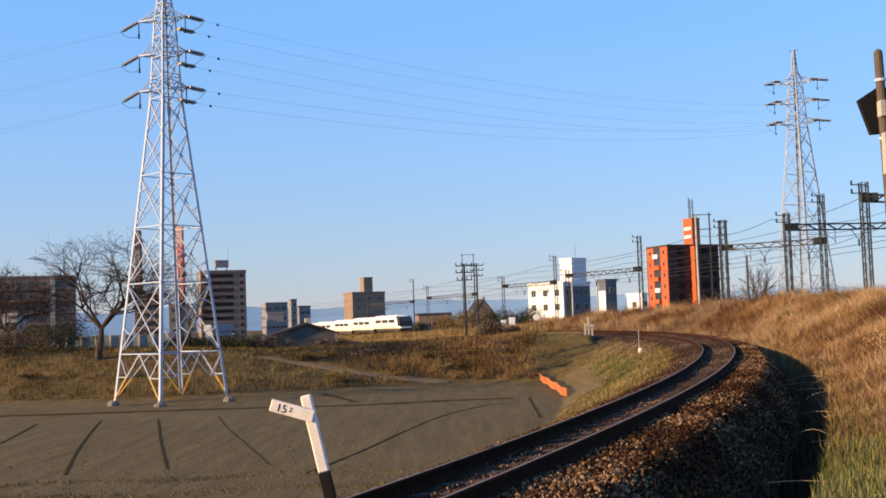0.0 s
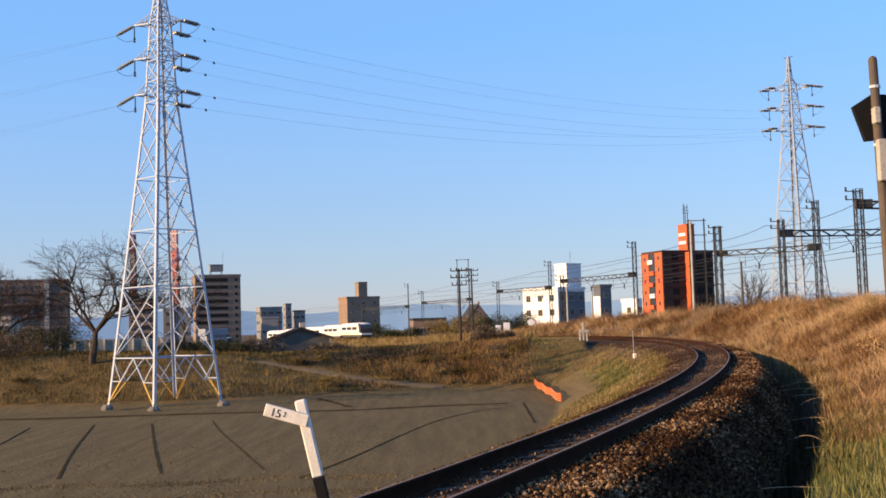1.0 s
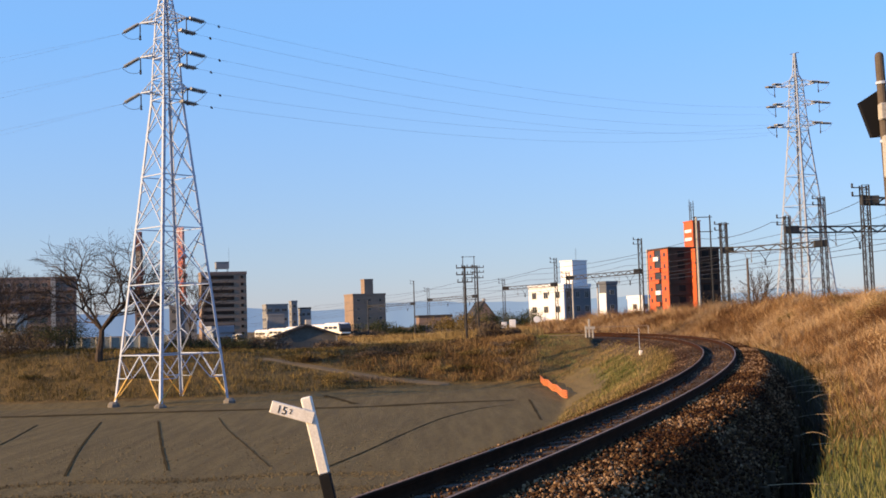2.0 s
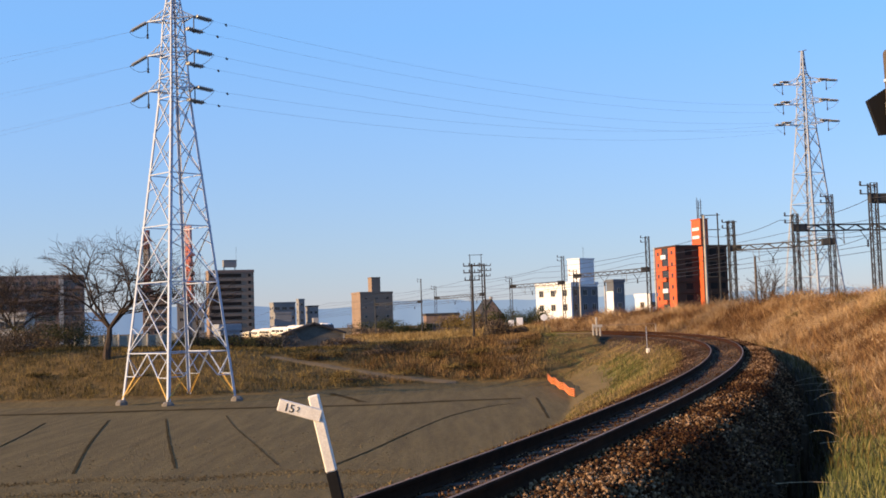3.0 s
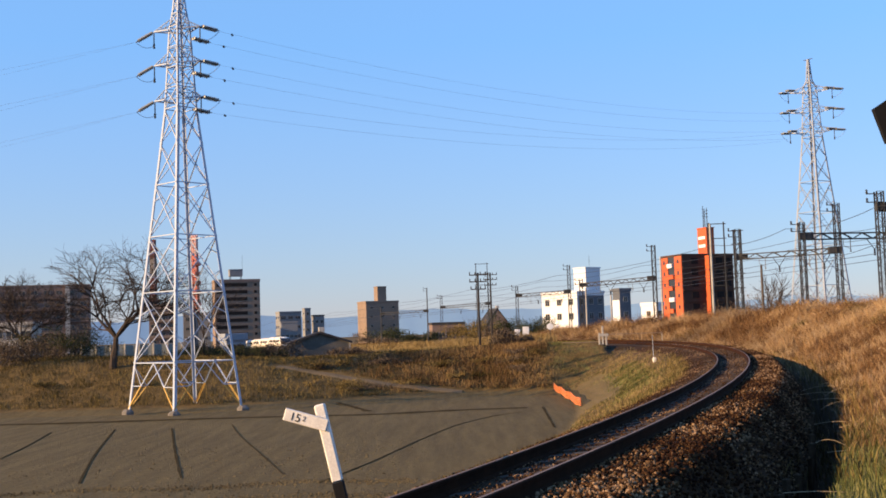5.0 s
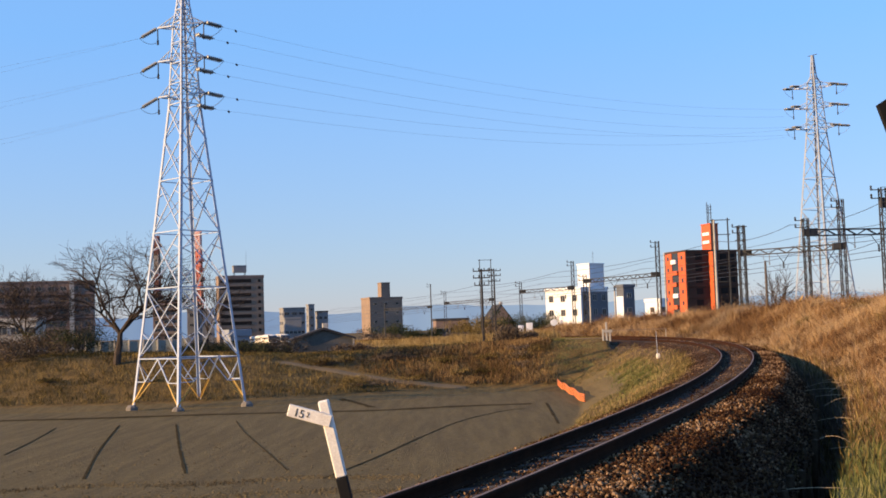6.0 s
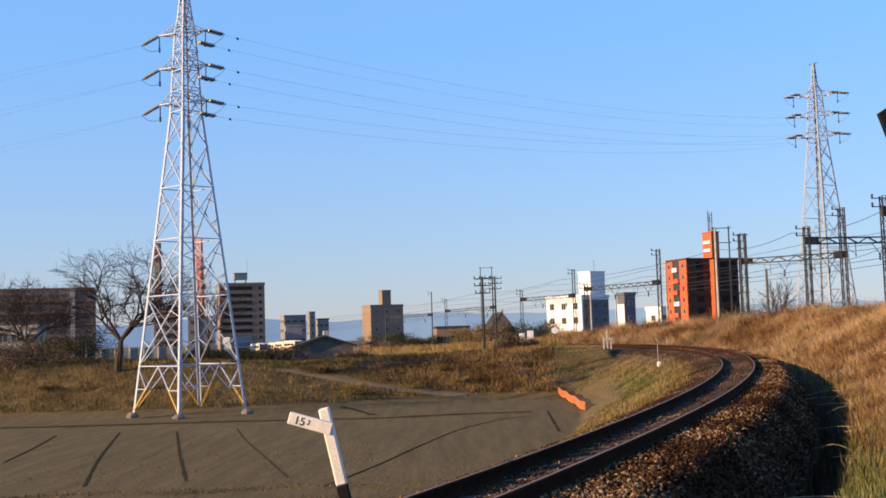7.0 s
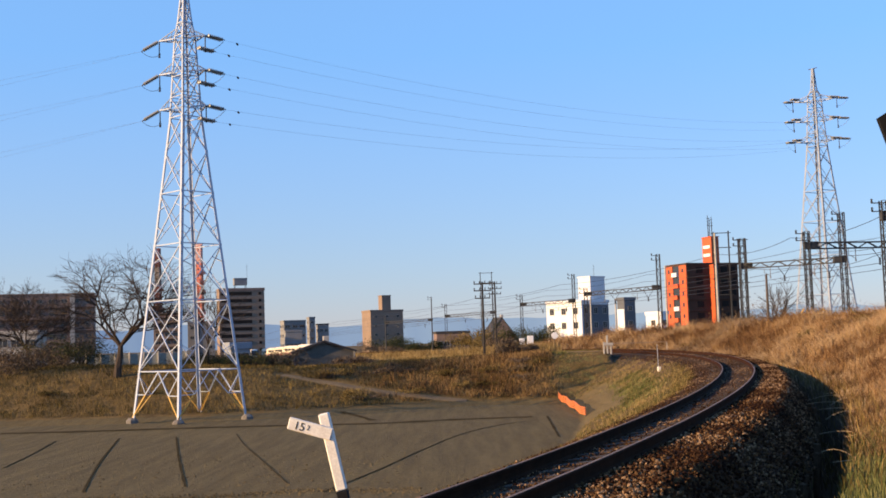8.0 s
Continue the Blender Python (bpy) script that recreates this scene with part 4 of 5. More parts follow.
# ---- buildings ----
def building(name, px0, px1, py_top, d, depth, turn, wall, label, floors, front, side, py_base=None, dark=None, win=(1.5, 1.3), balcony=False, base_z=None, pane=None):
    """A block with storeys: front faces the track side, side is its west wall. front, side: windows a storey."""
    x0, x1 = spot(px0, 545, d).x, spot(px1, 545, d).x
    top = spot((px0 + px1) / 2, py_top, d).z
    gx = (x0 + x1) / 2 * (d + depth / 2) / d
    gz = ground_z(gx, d) if base_z is None else base_z
    h = top - gz
    t = radians(turn)
    # width so that both visible walls together fill the span
    span = (x1 - x0)
    w = (span - depth * abs(math.sin(t))) / max(0.2, math.cos(t))
    w = max(w, 2.0)
    b = thing(name, Matrix.Translation((gx, d + depth / 2, gz - 0.3)) @ pose(0, 0, 0.0, 0, 0, turn), label, "building")
    bm = bmesh.new()
    box(bm, 0, 0, h / 2, w, depth, h, 0.05)
    part("wall", bm, wall, b)
    bm = bmesh.new()
    for sx, sy, cx, cy in ((w + 0.3, 0.3, 0, -depth / 2), (w + 0.3, 0.3, 0, depth / 2), (0.3, depth - 0.31, -w / 2, 0), (0.3, depth - 0.31, w / 2, 0)):
        box(bm, cx, cy, h + 0.25, sx, sy, 0.7, 0.03)
    part("parapet", bm, dark or wall, b)
    fh = (h - 0.4) / floors
    bw, bh = win
    shared = {}

    def window(cx, cy, cz, face):
        key = face
        if key not in shared:
            bm = bmesh.new()
            if face == "f":
                box(bm, 0, 0, 0, bw, 0.16, bh, 0.02)
            else:
                box(bm, 0, 0, 0, 0.16, bw, bh, 0.02)
            me = bpy.data.meshes.new("window")
            bm.to_mesh(me)
            bm.free()
            me.materials.append(pane or M["pane"])
            shared[key] = me
            bm = bmesh.new()
            fr = 0.07
            for u, v, su, sv in ((0, bh / 2 + fr / 2, bw + 2 * fr, fr), (0, -bh / 2 - fr / 2, bw + 2 * fr, fr), (-bw / 2 - fr / 2, 0, fr, bh), (bw / 2 + fr / 2, 0, fr, bh), (0, 0, fr * 0.7, bh)):
                if face == "f":
                    box(bm, u, 0, v, su, 0.26, sv)
                else:
                    box(bm, 0, u, v, 0.26, su, sv)
            me = bpy.data.meshes.new("frame")
            bm.to_mesh(me)
            bm.free()
            me.materials.append(M["concrete"])
            shared[key + "r"] = me
        o = new("window", shared[key])
        o.parent = b
        o.location = (cx, cy, cz)
        f = new("frame", shared[key + "r"])
        f.parent = o

    for k in range(floors):
        zc = fh * (k + 0.55)
        for i in range(front):
            window(-w / 2 + w * (i + 0.5) / front, -depth / 2, zc, "f")
        for i in range(side):
            for sx in (-1, 1):
                window(sx * w / 2, -depth / 2 + depth * (i + 0.5) / side, zc, "s")
        if balcony and k:
            bm = bmesh.new()
            z0 = fh * k
            if balcony == "front":
                box(bm, 0, -depth / 2 - 0.65, z0 + 0.1, w * 0.98, 1.3, 0.16, 0.02)
                box(bm, 0, -depth / 2 - 1.25, z0 + 0.65, w * 0.98, 0.12, 1.0, 0.02)
            else:
                box(bm, -w / 2 - 0.65, 0, z0 + 0.1, 1.3, depth * 0.96, 0.16, 0.02)
                box(bm, -w / 2 - 1.25, 0, z0 + 0.65, 0.12, depth * 0.96, 1.0, 0.02)
            part("balcony", bm, dark or wall, b)
    return b, w, h


def roof_block(b, cx, cy, w, d, z0, h, mat, label="", name="stair_tower"):
    bm = bmesh.new()
    box(bm, cx, cy, z0 + h / 2, w, d, h, 0.05)
    box(bm, cx, cy, z0 + h + 0.1, w + 0.3, d + 0.3, 0.25, 0.03)
    return part(name, bm, mat, b, label)


def mast_on(b, x, y, z, h, r=0.06, mat="dull_steel"):
    bm = bmesh.new()
    beam(bm, (x, y, z), (x, y, z + h), r, 5, r * 0.6)
    for k in (0.55, 0.7, 0.85):
        beam(bm, (x - 0.35, y, z + h * k), (x + 0.35, y, z + h * k), r * 0.6, 4)
    part("antenna", bm, M[mat], b)


# white office by the line
b, w, h = building("office_building", 936, 1046, 513, 265, 11.7, 40, M["white_wall"], "white three-storey office with a dark glazed face", 3, 3, 3, win=(1.3, 1.4))
bm = bmesh.new()
box(bm, 0.2, -5.87, h / 2 - 0.2, w - 0.6, 0.12, h - 0.6, 0.02)
part("facade_panel", bm, M["slate"], b, "dark grey glazed facade")
roof_block(b, 1.65, -3.4, 5.0, 3.9, h, 6.0, M["white_wall"], "white rooftop tower")
mast_on(b, 3.0, -3.0, h + 6.2, 3.0, 0.04)
b, w, h = building("annex_building", 1062, 1093, 508, 248, 2.6, 28, M["slate"], "narrow dark grey block with a white west wall", 3, 1, 0, win=(1.0, 1.0))
bm = bmesh.new()
box(bm, -w / 2 - 0.05, 0, h / 2 - 1.0, 0.14, 2.5, h - 2.0, 0.02)
part("side_panel", bm, M["white_wall"], b, "white rendered west wall")
# orange flats
b, w, h = building("apartment_building", 1151, 1275, 447, 330, 11.0, 22, M["dark_brown_wall"], "orange and brown tiled apartment block with rooftop tower", 7, 0, 0)
bm = bmesh.new()
box(bm, -w / 2 - 0.1, -3.6, h / 2, 0.25, 3.7, h)
box(bm, -w / 2 - 0.1, 3.6, h / 2, 0.25, 3.7, h)
part("side_panel", bm, M["orange_wall"], b, "orange tiled west wall")
bm = bmesh.new()
box(bm, -w / 2 - 0.03, 0, h / 2, 0.08, 3.5, h)
part("recess", bm, M["pane"], b, "dark recessed stairwell")
for k in range(7):
    bm = bmesh.new()
    box(bm, -w / 2 - 0.35, 0.3 * (-1) ** k, h * (k + 0.22) / 7, 0.8, 2.6, 1.25, 0.03)
    part("landing", bm, M["orange_wall"] if k % 3 else M["white_wall"], b)
    for y in (-3.6, 3.7):
        bm = bmesh.new()
        box(bm, -w / 2 - 0.2, y, h * (k + 0.55) / 7, 0.12, 0.9, 1.1, 0.02)
        part("window", bm, M["pane"], b)
    if k:
        bm = bmesh.new()
        box(bm, 0, -5.62, h * k / 7, w, 0.3, 0.5, 0.02)
        part("spandrel", bm, M["dark_brown_wall"], b)
    # wall is not cut: dark boxes paint the shade in the balconies
    for x in (-w * 0.26, w * 0.22, w * 0.38):
        bm = bmesh.new()
        box(bm, x, -5.54, h * (k + 0.55) / 7, w * 0.13, 0.12, 1.7, 0.02)
        part("balcony_opening", bm, M["opening"], b)
roof_block(b, 1.5, -2.9, 2.7, 4.6, h, 8.2, M["orange_wall"], "orange rooftop tower")
for z in (3.0, 5.4):
    bm = bmesh.new()
    box(bm, 0.1, -2.9, h + z, 0.15, 3.4, 0.9, 0.02)
    part("sign_bar", bm, M["white_wall"], b, "pale sign bar")
bm = bmesh.new()
box(bm, -w * 0.03, -6.5, h / 2, 1.2, 2.4, h)
part("pilaster", bm, M["orange_wall"], b, "orange upright strip")
mast_on(b, 0.7, -4, h + 8.5, 5.5, 0.14)
mast_on(b, 1.9, -1.5, h + 8.5, 6.5, 0.16)
mast_on(b, 2.5, -2.5, h + 8.5, 6, 0.16)
building("house", 1115, 1146, 533, 240, 5.0, 30, M["white_wall"], "small white two-storey house", 2, 1, 1, win=(1.2, 1.0))
# town to the north-west
b, w, h = building("apartment_building", 350, 440, 490, 520, 12.0, 18, M["tan_wall"], "tan ten-storey apartment block with rooftop tank", 10, 0, 0)
for k in range(10):
    z = (h - 0.6) * (k + 0.58) / 10
    # dark strip on the solid wall, painted as balcony shade
    bm = bmesh.new()
    box(bm, -w * 0.12, -6.02, z, w * 0.68, 0.2, 1.55, 0.02)
    part("balcony_opening", bm, M["opening"], b)
    bm = bmesh.new()
    box(bm, w * 0.40, -6.02, z, w * 0.06, 0.2, 1.3, 0.02)
    part("window", bm, M["opening"], b)
bm = bmesh.new()
box(bm, 0, -6.05, h - 0.1, w + 0.4, 0.3, 1.2, 0.03)
part("cornice", bm, M["brown_wall"], b, "dark band under the roof")
roof_block(b, 0, 0, 6, 5, h + 2.2, 3.0, M["grey_wall"], "grey rooftop water tank", "water_tank")
bm = bmesh.new()
for x in (-2.5, 2.5):
    for y in (-2, 2):
        beam(bm, (x, y, h), (x, y, h + 2.3), 0.15)
part("tank_stand", bm, M["dull_steel"], b)
mast_on(b, 3.2, 0, h + 5, 7)
b, w, h = building("apartment_building", 237, 294, 534, 470, 12.0, 12, M["brown_wall"], "brown apartment block behind the pylon", 6, 3, 1, win=(2.2, 1.3), balcony="front", dark=M["tan_wall"])
building("office_building", 297, 353, 549, 490, 12.0, 12, M["grey_wall"], "low grey block between taller flats", 4, 3, 1, win=(1.6, 1.2))
b, w, h = building("apartment_building", -60, 137, 500, 400, 12.0, 16, M["brown_wall"], "long dark brown apartment block with a pale joint", 6, 9, 2, win=(2.0, 1.3), balcony="front")
bm = bmesh.new()
box(bm, w * 0.30, -6.9, h / 2, 1.6, 1.5, h)
part("pilaster", bm, M["concrete"], b, "pale concrete joint")
b, w, h = building("office_building", 463, 512, 547, 560, 10.0, 20, M["grey_wall"], "grey office block far across the plain", 4, 3, 2, win=(2.4, 1.3))
b, w, h = building("office_building", 511, 528, 541, 575, 6.0, 20, M["grey_wall"], "weathered grey stair block", 5, 1, 1, win=(1.2, 1.2))
b, w, h = building("office_building", 527, 552, 553, 580, 7.0, 20, M["grey_wall"], "low grey block with a dark roof", 3, 2, 1, dark=M["dark_roof"])
b, w, h = building("apartment_building", 609, 684, 529, 430, 10.0, 24, M["tan_wall"], "tan brown apartment block with a stair tower", 5, 3, 0, win=(1.0, 0.8), pane=M["opening"])
roof_block(b, w * 0.05, -1, 3.6, 4, h, 6.0, M["tan_wall"], "tan stair tower")
building("house", 735, 800, 567, 330, 8.0, 8, M["brown_wall"], "long dark low house beyond the line", 1, 5, 1, dark=M["dark_roof"])


def gabled(name, px0, px1, py_eave, py_ridge, d, length, turn, wall, label, eave=0.0):
    """A shed with a pitched roof, gable to the track."""
    x0, x1 = spot(px0, 595, d).x, spot(px1, 595, d).x
    gx = (x0 + x1) / 2
    gz = ground_z(gx, d)
    ez, rz = (spot((px0 + px1) / 2, p, d).z - gz for p in (py_eave, py_ridge))
    w = (x1 - x0) * 0.94
    s = thing(name, Matrix.Translation((gx, d, gz)) @ pose(0, 0, 0, 0, 0, turn), label, name)
    bm = bmesh.new()
    pro = [(-w / 2, -0.3), (w / 2, -0.3), (w / 2, ez), (0, rz - 0.08), (-w / 2, ez)]
    f, k = [[bm.verts.new((x, y, z)) for x, z in pro] for y in (0, length)]
    bm.faces.new(f[::1]), bm.faces.new(k[::-1])
    for i in range(5):
        bm.faces.new((f[i], k[i], k[(i + 1) % 5], f[(i + 1) % 5]))
    part("wall", bm, wall, s)
    for sx in (-1, 1):
        bm = bmesh.new()
        a = Vector((sx * (w / 2 + 0.25), 0, ez - 0.15))
        r = Vector((0, 0, rz))
        up = Vector((0, 0, 0.09))
        vs = [bm.verts.new(p + Vector((0, y, 0))) for y in (-0.08, length + 0.3) for p in (a, r, r + up, a + up)]
        for q in ((0, 1, 2, 3), (7, 6, 5, 4), (0, 4, 5, 1), (1, 5, 6, 2), (2, 6, 7, 3), (3, 7, 4, 0)):
            bm.faces.new([vs[i] for i in q])
        bmesh.ops.recalc_face_normals(bm, faces=bm.faces)
        part("roof", bm, M["dark_roof"], s)
    for sx in (-1, 1) if eave else ():
        bm = bmesh.new()
        a, r, up = Vector((sx * (w / 2 + 0.2), 0, ez - 0.2)), Vector((0, 0, rz - 0.05)), Vector((0, 0, eave))
        vs = [bm.verts.new(p + Vector((0, y, 0))) for y in (-0.35, -0.09) for p in (a, r, r + up, a + up)]
        for q in ((0, 1, 2, 3), (7, 6, 5, 4), (0, 4, 5, 1), (1, 5, 6, 2), (2, 6, 7, 3), (3, 7, 4, 0)):
            bm.faces.new([vs[i] for i in q])
        bmesh.ops.recalc_face_normals(bm, faces=bm.faces)
        part("fascia", bm, M["dark_roof"], s, "dark board along the gable")
    for sx in (-1, 1):
        bm = bmesh.new()
        box(bm, sx * w / 2, -0.05, ez / 2, 0.14, 0.1, ez)
        part("corner_post", bm, M["concrete"], s)
    bm = bmesh.new()
    box(bm, 0.3, 1.6, rz + 0.25, 0.55, 0.7, 0.6, 0.03)
    part("roof_vent", bm, M["concrete"], s)
    return s


gabled("house", 834, 884, 574, 541, 222, 8.0, 10, M["brown_wall"], "dark house with a steep black roof beyond the line")
building("shop_building", 470, 505, 565, 440, 6.0, 14, M["grey_wall"], "low grey flat-roofed shop across the plain", 1, 4, 1, win=(1.2, 1.0))
building("house", -60, 44, 568, 190, 7.0, 8, M["concrete"], "pale concrete two-storey house behind bare trees", 2, 4, 1, win=(1.6, 1.2))
building("garage", 366, 410, 590, 112, 3.0, 24, M["blue_grey"], "low blue-grey garage behind the bank", 1, 1, 0, win=(1.6, 1.2))
gabled("shed", 488, 600, 600, 584, 108, 5.0, 12, M["tin"], "small weathered tin shed with a dark gabled roof", 0.2)


# ---- red and white masts ----
def striped_mast(px, py_top, py_base, d, r, label, paints, rings):
    p = spot(px, py_base, d)
    p.z = ground_z(p.x, p.y) - 0.2
    top = spot(px, py_top, d).z
    m = thing("striped_mast", Matrix.Translation(p), label, "mast")
    n = 6
    for i in range(n):
        bm = bmesh.new()
        z0, z1 = (top - p.z) * i / n, (top - p.z) * (i + 1) / n
        w = r * ((1 - 0.4 * i / n) if i > 1 else 0.45)
        for a in range(4):
            c = [Vector((w * math.cos(k * math.pi / 2 + 0.6), w * math.sin(k * math.pi / 2 + 0.6), 0)) for k in (a, a + 1)]
            beam(bm, c[0] + Vector((0, 0, z0)), c[0] + Vector((0, 0, z1)), 0.4)
            for k in range(3):
                za, zb = z0 + (z1 - z0) * k / 3, z0 + (z1 - z0) * (k + 1) / 3
                beam(bm, c[0] + Vector((0, 0, za)), c[1] + Vector((0, 0, zb)), 0.3)
                beam(bm, c[1] + Vector((0, 0, za)), c[0] + Vector((0, 0, zb)), 0.3)
        part("section", bm, M[paints[i]], m)
    for k in rings:
        bm = bmesh.new()
        lathe(bm, [(r * 1.3, 0), (r * 1.35, 0.2), (r * 1.35, 1.2), (r * 1.1, 1.4)], 10, Matrix.Translation((0, 0, (top - p.z) * k)))
        part("antenna_ring", bm, M[paints[int(k * n)]], m)


striped_mast(250, 418, 595, 520, 1.8, "maroon and grey lattice communication mast, darkened for haze", ("mast_grey", "mast_grey", "mast_maroon", "mast_maroon", "mast_grey", "mast_maroon"), (0.45, 0.62, 0.9))
striped_mast(324, 410, 595, 480, 2.0, "faded pink and bright red lattice communication mast", ("mast_grey", "mast_grey", "red_paint", "red_paint", "red_paint", "pale_paint"), (0.4, 0.5, 0.58, 0.66, 0.74))


# ---- trees and shrubs ----
def bare_tree(m, height, seed, label, spread=0.85, depth=6, bole=0.25, width=0.0, girth=0.028):
    rng = random.Random(seed)
    t = thing("bare_tree", m, label, "tree", "leafless trees")
    trunk, twigs = bmesh.new(), bmesh.new()

    def grow(p, d, length, r, level):
        bm = trunk if level < 3 else twigs
        q = p
        n = 3
        for i in range(n):
            d = (d + Vector((rng.uniform(-1, 1), rng.uniform(-1, 1), rng.uniform(-0.2, 0.5))) * 0.13).normalized()
            e = q + d * length / n
            beam(bm, q, e, max(r * (1 - 0.13 * i), 0.013), 7 if level < 2 else 3, max(r * (1 - 0.13 * (i + 1)), 0.011))
            if level and level < depth and i < n - 1 and rng.random() < 0.55:
                side(e, d, length * 0.6, r * 0.5, level + 1)
            q = e
        if level < depth:
            for _ in range(rng.choice((2, 2, 3)) if level else 6):
                side(q, d, length * (rng.uniform(0.68, 0.84) if level else rng.uniform(0.85, 1.2)), r * (0.60 if level else 0.46), level + 1)

    def side(p, d, length, r, level):
        v = Vector((rng.gauss(0, 1), rng.gauss(0, 1), rng.gauss(0, 0.5)))
        v = (v - d * v.dot(d)).normalized()
        nd = (d + v * spread * rng.uniform(0.55, 1.15) + Vector((0, 0, 0.02))).normalized()
        if nd.z < -0.1:
            nd.z = 0.05
        grow(p, nd.normalized(), length, r, level)

    grow(Vector((0, 0, -0.2)), Vector((0.03, 0, 1)), height * bole, height * girth, 0)
    tall = max(v.co.z for v in twigs.verts)
    wide = sorted(math.hypot(v.co.x, v.co.y) for v in twigs.verts)[int(len(twigs.verts) * 0.97)]
    for bm in (trunk, twigs):
        bmesh.ops.scale(bm, vec=(width / 2 / wide, width / 2 / wide, height / tall), verts=bm.verts) if width else None
    part("trunk", trunk, M["bark"], t)
    part("crown", twigs, M["bark"], t)
    return t


def tree_px(px, d, height, seed, label, **k):
    p = on_ground(px, d, 600)
    return bare_tree(Matrix.Translation(p), height, seed, label, **k)


tree_px(176, float(ground_hit(176, 647)[1]), 10.5, 5, "leafless spreading tree on top of the bank", depth=6, spread=1.1, bole=0.30, width=12.5, girth=0.038)
tree_px(338, 101, 8.4, 14, "leafless tree behind the pylon", depth=5, spread=0.95, width=7.0)
for px, py, seed in ((1344, 470, 32),):
    tree_px(px, 150, height_to(px, py, 150, on_ground(px, 150, 600)), seed, "slim leafless tree beyond the railway bank", depth=4, spread=0.6)
tree_px(14, 99, 7.2, 9, "leafless tree with fine twigs on the bank", depth=6)


def shrub(px, d, w, h, seed, mat, label, name="shrub", n=900, leaf=0.16):
    """A loose shrub of many small leaves on thin stems."""
    rng = np.random.default_rng(seed)
    p = on_ground(px, d, 600)
    t = thing(name, Matrix.Translation(p), label, "shrub")
    k = rng.normal(0, 1, (14, 3)) * np.array([w * 0.28, w * 0.22, h * 0.2]) + np.array([0, 0, h * 0.5])
    c = k[rng.integers(0, 14, n)] + rng.normal(0, 1, (n, 3)) * np.array([w * 0.11, w * 0.11, h * 0.14])
    c[:, 2] = np.abs(c[:, 2])
    a, b = rng.normal(0, 1, (2, n, 3))
    a /= np.linalg.norm(a, axis=1)[:, None]
    b = np.cross(a, b)
    b /= np.linalg.norm(b, axis=1)[:, None]
    s = leaf * rng.uniform(0.5, 1.3, (n, 1))
    v = np.stack([c - a * s, c + b * s * 0.28, c + a * s, c - b * s * 0.28], 1).reshape(-1, 3)
    f = np.arange(4 * n).reshape(n, 4)
    o = new("leaves", mesh_from("leaves", v.tolist(), f.tolist(), [mat]))
    o.parent = t
    bm = bmesh.new()
    for q in k[:8]:
        beam(bm, (0, 0, -0.1), Vector(q), 0.04, 4, 0.015)
    part("stem", bm, M["bark"], t)
    return t


for i, (px, d, w, h, kind) in enumerate([
        (20, 92, 4.5, 1.9, "brush"), (75, 96, 5.5, 2.3, "leaf"), (115, 100, 4.0, 2.6, "leaf"), (-20, 90, 5, 2.2, "brush"),
        (795, 200, 9, 3.6, "dull"), (822, 196, 7, 3.2, "dull"), (866, 205, 6, 4.2, "leaf"), (850, 190, 4, 2.2, "brush"), (905, 245, 7, 4.0, "leaf"), (930, 248, 8, 4.4, "leaf"), (660, 320, 10, 5, "leaf"), (700, 330, 9, 4, "leaf"), (735, 330, 8, 3.5, "leaf"),
        (640, 310, 8, 3.0, "brush"), (1330, 150, 8, 5.6, "brush"), (1300, 160, 9, 5.4, "brush"), (1362, 145, 7, 5.0, "brush"), (1400, 142, 7, 4.2, "brush"), (1270, 170, 7, 4.6, "brush"),
        (905, 97, 2.0, 0.9, "brush"), (870, 97, 2.5, 1.3, "brush"), (550, 112, 4.0, 0.8, "brush"), (600, 104, 3, 0.9, "brush")]):
    shrub(px, d, w, h, 100 + i, M[kind], "dark evergreen shrub on level ground" if kind == "leaf" else "bare brown brushwood thicket", n=3200 if d > 150 else 2600, leaf=0.075 * d / 100 + 0.03)


def low_wall():
    """A pale boundary wall with piers along the top of the bank."""
    a, b = on_ground(122, 104, 610), on_ground(300, 106, 610)
    t = thing("boundary_wall", Matrix.Translation(a), "long pale weathered concrete boundary wall behind the bank", "wall")
    d = b - a
    n = 7
    for i in range(n):
        p = d * ((i + 0.5) / n)
        bm = bmesh.new()
        box(bm, p.x, p.y, 0.45, d.length / n - 0.06, 0.12, 1.3, 0.02, math.atan2(d.y, d.x))
        part("panel", bm, M["pale_wall"], t)
    for i in range(n + 1):
        p = d * (i / n)
        bm = bmesh.new()
        box(bm, p.x, p.y - 0.05, 0.5, 0.16, 0.2, 1.5, 0.02)
        part("pier", bm, M["concrete"], t)


low_wall()
for i in range(13):
    shrub(300 + 11 * i, 101 + (i % 3) * 2, 2.6, 0.9 + 0.5 * ((i * 7) % 5) / 5, 300 + i, M["brush"] if i % 3 else M["leaf"], "low dry hedge shrub above the bank", n=1100, leaf=0.085)
for i in range(5):
    shrub(440 + 12 * i, 103 + (i % 2) * 2, 2.4, 1.0 + 0.3 * (i % 3), 320 + i, M["brush"], "low dry hedge shrub above the bank", n=1100, leaf=0.085)
for i in range(6):
    shrub(-10 + 24 * i, 98 + (i % 2) * 3, 3.6, 1.9 + 0.6 * (i % 3), 340 + i, M["brush"], "bare brown brushwood thicket above the bank", n=1700, leaf=0.09)


